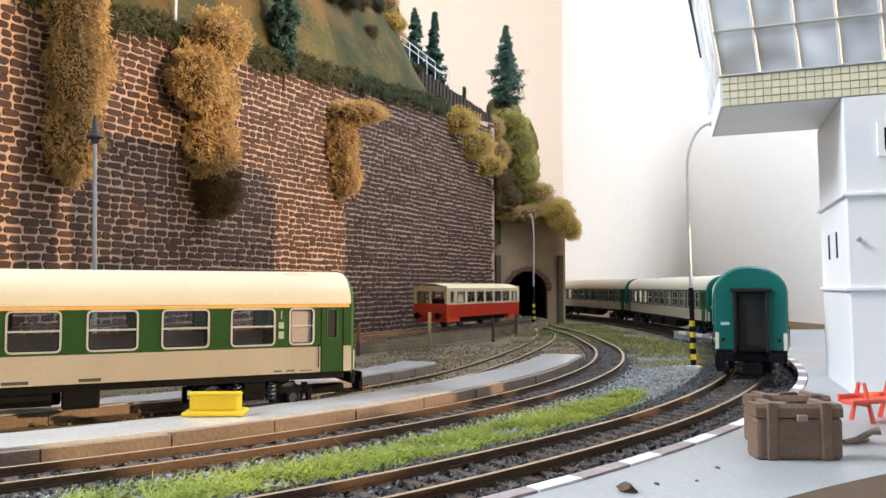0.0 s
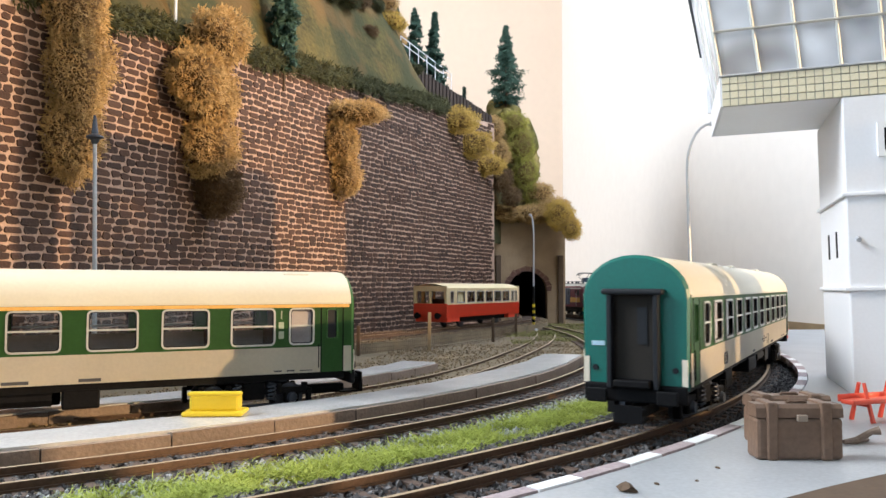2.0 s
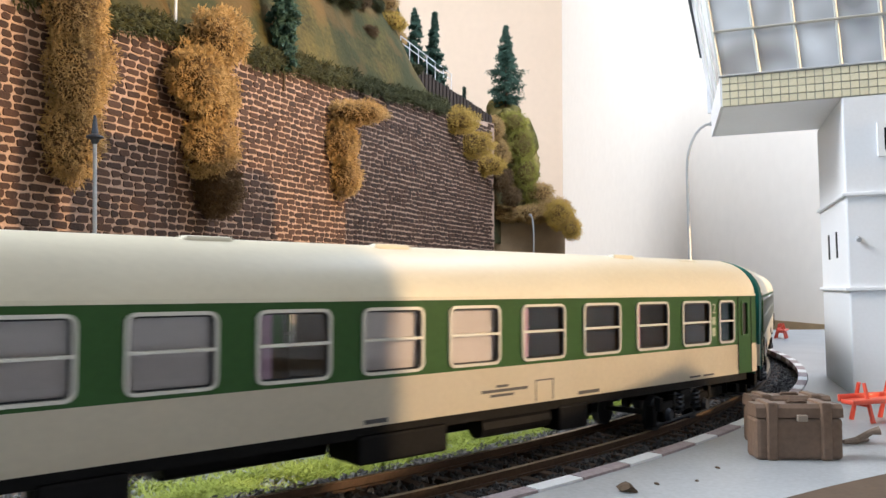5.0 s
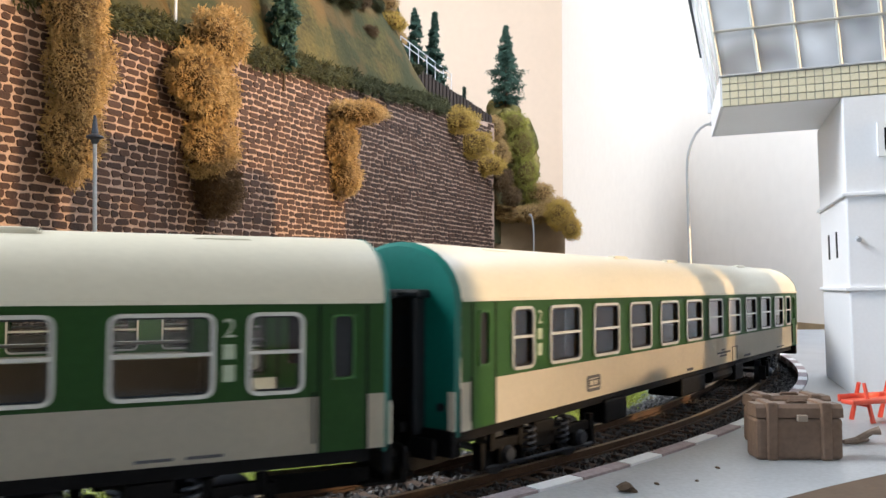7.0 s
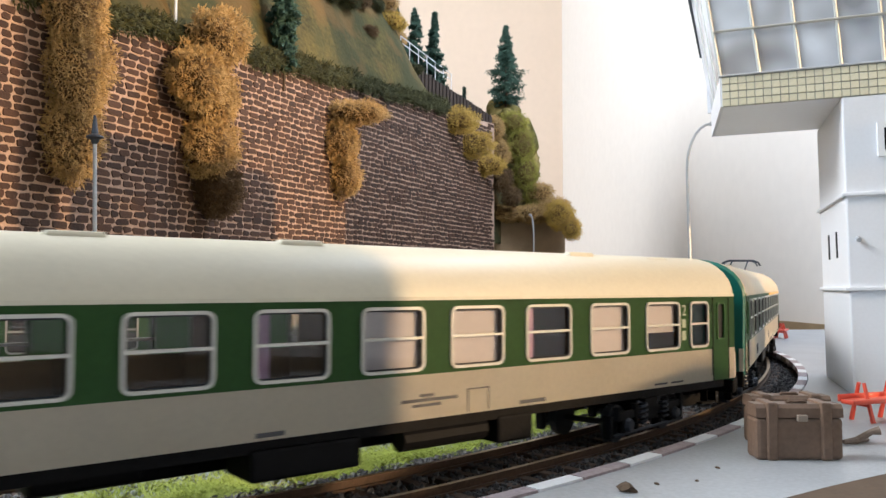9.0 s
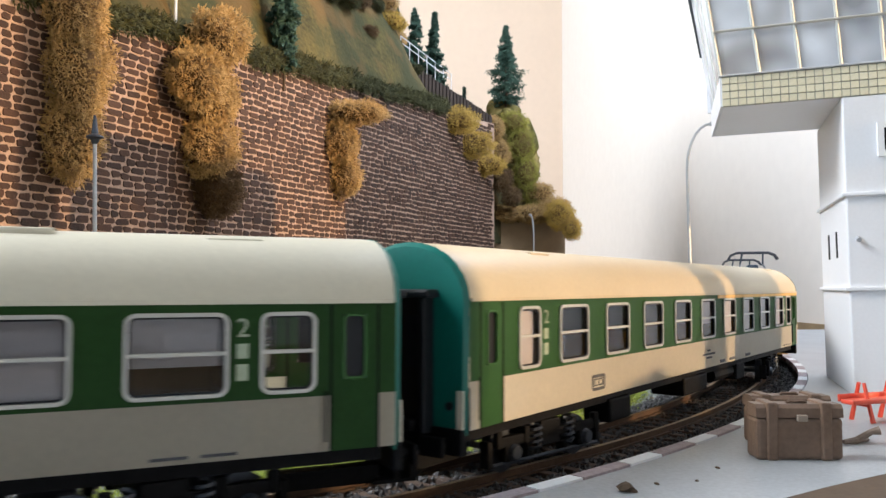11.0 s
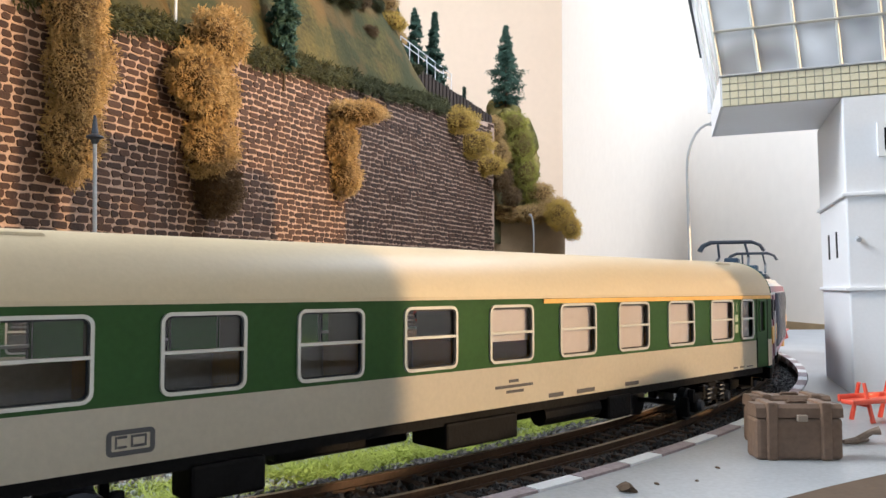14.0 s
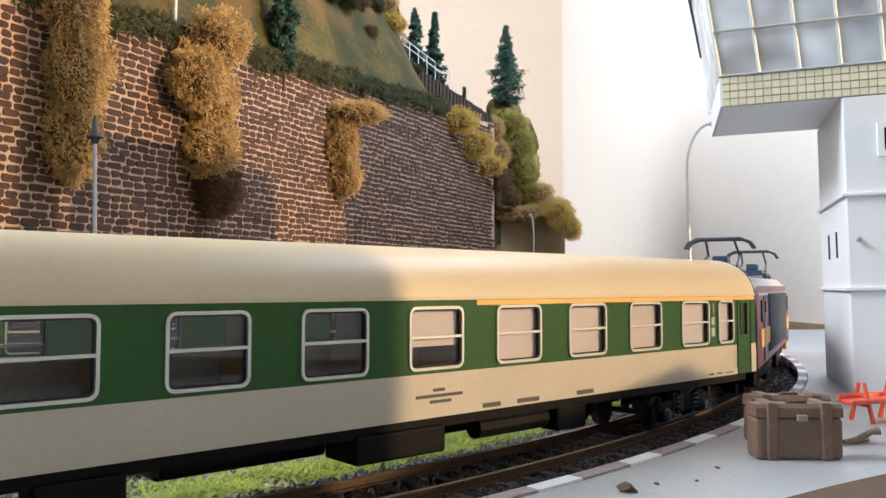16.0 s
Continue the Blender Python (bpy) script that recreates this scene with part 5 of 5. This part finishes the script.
trunk(0.0694, 0.1735, 0.0193, 0.0062, 0.0122, 0, "brown moulded travel trunk with straps standing on the platform")
trunk(0.0752, 0.1905, 0.0193, 0.0062, 0.0117, 0, "brown travel trunk behind another on the platform")


def seat_bench(x, y, rz):
    t = thing("red_chair", "red plastic folding bench on the platform", "bench", at=pose(x, y, PLZ, 0, 0, rz))
    for xx in (0.0, 0.012):
        bm = bmesh.new()
        for s in (-1, 1):
            tube(bm, [(xx, s * 0.004, 0), (xx, s * 0.0009, 0.0118)], [0.0008, 0.0006], 6)
        tube(bm, [(xx, -0.0025, 0.0052), (xx, 0.0025, 0.0052)], 0.0007, 6)
        part("leg_frame", bm, REDP, t)
    part("seat", boxm(-0.008, 0.022, -0.0042, 0.0006, 0.0058, 0.0072, 0.0004), REDP, t)
    part("backrest", boxm(-0.008, 0.022, 0.0008, 0.0018, 0.0062, 0.0085, 0.0004), REDP, t)
    return t


seat_bench(0.1195 * PK, 0.2235 * PK, 20)
t = thing("yellow_track_stop", "yellow plastic track stop block on the platform", "buffer stop", at=pose(-0.084, 0.2575, 0.0016, 0, 0, 3))
part("foot", boxm(-0.0012, 0.0185, -0.003, 0.009, 0, 0.0015, 0.0006), YELP, t)
part("upright", boxm(0.0006, 0.0168, 0.0, 0.006, 0.0013, 0.0070, 0.0009), YELP, t)
part("lip", boxm(0.0, 0.0177, -0.0006, 0.0024, 0.0064, 0.0077, 0.0006), YELP, t)
bm = bmesh.new()
tube(bm, [(0, 0, 0.001), (0.004, 0.001, 0.0012), (0.0075, 0.0005, 0.0035), (0.0095, 0, 0.004)], [0.0006, 0.001, 0.0008, 0.0012], 7)
tube(bm, [(0.004, 0.001, 0.001), (0.0085, 0.004, 0.0008)], [0.0008, 0.0005], 6)
o = solo("wood_scrap", bm, EDGE, "small broken brown scrap lying on the platform", "debris")
o.matrix_basis = pose(0.0975 * PK, 0.191 * PK, PLZ - 0.0003)
for x, y, s in ((0.0345, 0.1475, 0.0018), (0.0415, 0.1525, 0.0006), (0.058, 0.166, 0.0006), (0.05, 0.155, 0.0004)):
    bm = bmesh.new()
    bmesh.ops.create_icosphere(bm, subdivisions=2, radius=s)
    for v in bm.verts:
        v.co += noise.noise_vector(v.co * 700 + Vector((x * 100, 0, 0))) * s * 0.7
        v.co.z *= 0.6
    o = solo("dirt_clod", bm, BARK, "small dark dirt clod on the platform", "debris", group="dirt clods on the platform")
    o.matrix_basis = pose(x * PK, y * PK, PLZ + s * 0.3)
bm = bmesh.new()
rings = []
for k in range(15):
    f = k / 14
    x, y = 0.0323 + 0.1294 * f, 0.127 + 0.091 * f + 0.0014 * math.sin(f * 7)
    w = 0.05
    rings.append([(x, y, -0.007), (x + 0.035, y - w, -0.007), (x + 0.035, y - w, PLZ + 0.0006), (x, y, PLZ + 0.0006 + 0.0002 * noise.noise(Vector((f * 9, 0, 0))))])
loft(bm, rings)
bmesh.ops.recalc_face_normals(bm, faces=bm.faces[:])
solo("wooden_edge_board", bm, BARK, "rough dark brown wooden board edging the platform", "board", "structure")

# wire fence in front of the railbus
fe = thing("wire_fence", "rusty wire fence with brown wooden posts", "fence")
fpts = [(-0.12, 0.5), (-0.06, 0.555), (-0.0103, 0.60), (0.045, 0.70), (0.075, 0.80)]
for i, (x, y) in enumerate(fpts):
    w = 0.0013
    part("post", boxm(x - w, x + w, y - w, y + w, -0.006, 0.024 if i == 2 else 0.016, 0.0003), WOOD if i == 2 else BARK, fe)
for (xa, ya), (xb, yb) in zip(fpts, fpts[1:]):
    bm = bmesh.new()
    for k in range(6):
        z = -0.003 + k * 0.0028
        tube(bm, [(xa, ya, z), (xb, yb, z)], 0.00018, 4)
    n = 34
    for k in range(n):
        f = k / n
        x, y = xa + (xb - xa) * f, ya + (yb - ya) * f
        tube(bm, [(x, y, -0.0045), (x + (xb - xa) / n, y + (yb - ya) / n, 0.0115)], 0.00016, 3)
    part("wire_mesh", bm, BARK, fe)

# white skirting strip along the room wall and a far red bench
bm = bmesh.new()
loft(bm, [[(0.30, 1.8, z), (0.303, 1.8, z), (0.395, 0.72, z), (0.392, 0.72, z)] for z in (-0.0075, 0.006)])
solo("board_edge", bm, WOOD, "brown wooden layout edge strip along the wall", "board", "structure")
far_bench = seat_bench(0.268, 0.62, 60)

# ---- gravel and grass ----


def stones(bm, pts, lo, hi, rnd):
    for x, y, z in pts:
        s = rnd.uniform(lo, hi)
        q = Euler((rnd.random() * 6, rnd.random() * 6, rnd.random() * 6)).to_matrix()
        vs = [bm.verts.new(Vector((x, y, z)) + q @ (Vector(c) * s * rnd.uniform(0.7, 1.2))) for c in ((1, 0, 0), (-1, 0.1, 0), (0, 1, 0), (0.1, -1, 0), (0, 0, 0.8), (0, 0.1, -0.8))]
        for f in ((0, 2, 4), (2, 1, 4), (1, 3, 4), (3, 0, 4), (2, 0, 5), (1, 2, 5), (3, 1, 5), (0, 3, 5)):
            bm.faces.new([vs[i] for i in f])


def scatter_line(line, s0, s1, half, z, count, rnd, skew=0.0):
    out = []
    for _ in range(count):
        s = s0 + (s1 - s0) * rnd.random()
        o = rnd.uniform(-half, half) + skew
        w = line.way(s)
        c = line.at(s)
        fall = max(0, abs(o) - 0.016) * 0.12
        out.append((c.x + w.y * o, c.y - w.x * o, z - fall + rnd.uniform(-0.0004, 0.0004)))
    return out


rnd = random.Random(5)
bm = bmesh.new()
stones(bm, scatter_line(LINE1, 0.85, 1.45, 0.026, -0.0027, 15000, rnd), 0.0005, 0.0012, rnd)
stones(bm, scatter_line(LINE1, 1.4, 1.7, 0.03, -0.0030, 2500, rnd), 0.0005, 0.0011, rnd)
solo("ballast_gravel", bm, BALLAST, "dark grey gravel ballast along the main track", "gravel", "stuff")
bm = bmesh.new()
stones(bm, scatter_line(LINE2, 0.42, 1.0, 0.022, -0.0047, 12000, rnd, 0.006), 0.0005, 0.0011, rnd)
solo("ballast_gravel", bm, BALLAST, "grey gravel ballast along the second track", "gravel", "stuff")
PALEGR = mat("blue_grey_gravel", (0.33, 0.35, 0.36), 0.85, 0, 0.5, 80, 0.5, island=1.0)
bm = bmesh.new()
pp = []
for _ in range(9000):
    a, r = rnd.uniform(-62, -6), rnd.uniform(0.532, 0.572)
    q = polar(a, r)
    pp.append((q.x, q.y, -0.0048 + rnd.uniform(-0.0004, 0.0006)))
stones(bm, pp, 0.0004, 0.0010, rnd)
solo("pale_gravel", bm, PALEGR, "pale blue-grey gravel between the two tracks", "gravel", "stuff")

BROWNGR = mat("brown_gravel", (0.23, 0.175, 0.105), 0.9, 0, 0.6, 80, 0.5, island=1.0)
bm = bmesh.new()
pp = []
for _ in range(7000):
    q = polar(rnd.uniform(-60, 5), rnd.uniform(0.36, 0.50))
    pp.append((q.x, q.y, -0.0055 + rnd.uniform(-0.0003, 0.0008)))
pp += scatter_line(LINE3, 0.3, LINE3.s[-1] - 0.02, 0.022, -0.0068, 6000, rnd)
pp += scatter_line(LINE4, 0.05, LINE4.s[-1] - 0.2, 0.024, 0.0029, 6000, rnd)
pp += [(*LINE2.at(0.9 + rnd.random() * 0.5).xy + Vector((rnd.gauss(0, 0.03), rnd.gauss(0, 0.02))), -0.0052) for _ in range(5000)]
stones(bm, pp, 0.0004, 0.0011, rnd)
solo("brown_gravel", bm, BROWNGR, "dusty brown gravel round the sidings", "gravel", "stuff")


def grass_patch(pts, h, m, label, rnd):
    bm = bmesh.new()
    for x, y, z in pts:
        a = rnd.random() * 6.283
        s = Vector((math.cos(a), math.sin(a), 0)) * 0.00017
        t = Vector((rnd.gauss(0, 0.8), rnd.gauss(0, 0.8), 1)) * h * rnd.uniform(0.5, 1.3)
        q = Vector((x, y, z))
        mid = q + t * 0.55
        e = q + t + Vector((t.x, t.y, -0.2 * h)) * 0.5
        v = [bm.verts.new(c) for c in (q - s, q + s, mid + s * 0.8, mid - s * 0.8, e)]
        bm.faces.new(v[:4])
        bm.faces.new((v[3], v[2], v[4]))
    return solo("grass", bm, m, label, "grass", "stuff")


pp = []
while len(pp) < 42000:
    a = rnd.uniform(-60, -28)
    f = (a + 60) / 32
    mid, half = 0.556 - 0.004 * f, 0.0125 * min(1, 4 * f + 0.25) * min(1, 3.5 * (1 - f) + 0.2)
    r = mid + rnd.gauss(0, 0.55) * half
    q = polar(a, r)
    if noise.noise(q * 70) + 0.5 * noise.noise(q * 220) > -0.25:
        pp.append((q.x, q.y, -0.0052))
grass_patch(pp, 0.0027, GRASS, "bright green grass strip between the curved tracks", rnd)
pp = []
while len(pp) < 9000:
    a, r = rnd.uniform(-16, 22), rnd.uniform(0.535, 0.60)
    q = polar(a, r)
    if noise.noise(q * 30) > -0.1:
        pp.append((q.x, q.y, -0.0055))
grass_patch(pp, 0.004, DRYGRASS, "olive yellow grass tufts behind the lamp", rnd)
pp = []
while len(pp) < 7000:
    q = Vector((rnd.uniform(0.06, 0.2), rnd.uniform(0.66, 1.0), 0))
    if noise.noise(q * 25) > 0.05 and all((LINE1.at(s) - q).length > 0.02 for s in (1.55, 1.65, 1.75, 1.85)):
        pp.append((q.x, q.y, -0.0055))
grass_patch(pp, 0.004, DRYGRASS, "mossy yellow grass before the tunnel portal", rnd)

# ---- sleepers and wall stones ----
for t, line, s0, s1, z in SLEEPS:
    s = s0
    n = 0
    while s < s1 and n < 290:
        w, c = line.way(s), line.at(s)
        share("sleeper", SLEEP_ME, t, pose(c.x, c.y, z - 0.0031, 0, 0, math.degrees(math.atan2(w.y, w.x)) + 90 + random.uniform(-0.8, 0.8)))
        s += 0.0076
        n += 1

rnd = random.Random(11)


def stone_mesh(bm, u0, u1, z0, z1, d):
    """One rough stone face: eight-sided cushion proud of the mortar."""
    w, h = u1 - u0, z1 - z0
    j = lambda k: rnd.uniform(-k, k)
    c = min(w, h) * 0.27
    ring = [(u0 + c, z0), (u1 - c, z0), (u1, z0 + c), (u1, z1 - c), (u1 - c, z1), (u0 + c, z1), (u0, z1 - c), (u0, z0 + c)]
    ring = [(a + j(0.0005), b + j(0.0005)) for a, b in ring]
    mu, mz = (u0 + u1) / 2, (z0 + z1) / 2
    a = [bm.verts.new((x, 0.0003, z)) for x, z in ring]
    b = [bm.verts.new((mu + (x - mu) * 0.94, -d, mz + (z - mz) * 0.9)) for x, z in ring]
    for k in range(8):
        bm.faces.new((a[k], a[(k + 1) % 8], b[(k + 1) % 8], b[k]))
    bm.faces.new(b)


rest = bmesh.new()
single = 0
z = -0.004
while z < 0.26:
    u = -rnd.random() * 0.008
    while u < WLEN:
        w = rnd.uniform(0.0062, 0.0118)
        zt = z + WALL_ROW - 0.0007
        if u > 0.002 and u + w < WLEN - 0.001 and zt < wall_top(u) - 0.001:
            dz = 0.0013 * noise.noise(Vector((u * 60, z * 60, 0)))
            if 0.06 < z < 0.2 and 0.1 < u < 0.27 and single < 300 and z > 0.055:
                bm = bmesh.new()
                stone_mesh(bm, u, u + w - 0.0008, z + dz, zt + dz, rnd.uniform(0.0004, 0.0009))
                part("stone", bm, STONE_EACH, ww)
                single += 1
            else:
                stone_mesh(rest, u, u + w - 0.0008, z + dz, zt + dz, rnd.uniform(0.0004, 0.0009))
        u += w
    z += WALL_ROW
o = part("stonework", rest, STONE, ww)
tagged(o, kind="stuff")

# ---- motion ----
PITCH = 0.3137
TIMES = [0, 0.5, 1, 1.5, 2, 2.5, 3, 3.5, 4, 4.2, 6.6, 7, 7.5, 8, 8.5, 9, 9.2, 11.5, 12, 12.5, 13, 13.5, 14, 14.5, 15, 15.5, 16]
PLACE = [1.281, 1.243, 1.205, 1.167, 1.128, 1.090, 1.054, 1.014, 0.9745, 0.959, 0.7524, 0.7195, 0.6795, 0.6392, 0.596, 0.5526, 0.5382, 0.374, 0.3525, 0.3305, 0.3085, 0.2925, 0.287, 0.2818, 0.2752, 0.2663, 0.2622]


def place(t):
    """Where the train's leading end is along the main track, smoothly between the known times."""
    i = max(0, min(len(TIMES) - 2, int(np.searchsorted(TIMES, t, "right")) - 1))

    def slope(k):
        a, b = max(k - 1, 0), min(k + 1, len(TIMES) - 1)
        return (PLACE[b] - PLACE[a]) / (TIMES[b] - TIMES[a])
    h = TIMES[i + 1] - TIMES[i]
    f = (t - TIMES[i]) / h
    return ((2 * f ** 3 - 3 * f * f + 1) * PLACE[i] + (f ** 3 - 2 * f * f + f) * h * slope(i)
            + (3 * f * f - 2 * f ** 3) * PLACE[i + 1] + (f ** 3 - f * f) * h * slope(i + 1))


def ride(vehicle, bogies, offset, u1, u2):
    """Key a vehicle whose two bogies run on the main track."""
    rows, turns = [], ([], [])
    for k in range(65):
        t = k * 0.25
        s = place(t) + offset
        a, b = LINE1.at(s + u1), LINE1.at(s + u2)
        d = (b - a).normalized()
        o = a - d * u1
        yaw = math.degrees(math.atan2(d.y, d.x))
        rows.append((t, pose(o.x, o.y, 0, 0, 0, yaw)))
        for turn, u in zip(turns, (u1, u2)):
            w = LINE1.way(s + u)
            turn.append((t, pose(u, 0, 0, 0, 0, (math.degrees(math.atan2(w.y, w.x)) - yaw + 180) % 360 - 180)))
    walk(vehicle, rows)
    for bo, turn in zip(bogies, turns):
        walk(bo, turn)


def motions():
    ride(coach_a, bog_a, 0.0, 0.0425, 0.2605)
    ride(coach_b, bog_b, PITCH, 0.0425, 0.2605)
    ride(coach_c, bog_c, 2 * PITCH, 0.0425, 0.2605)
    ride(loco, bog_l, 3 * PITCH + 0.002, 0.05, 0.14)


motions()
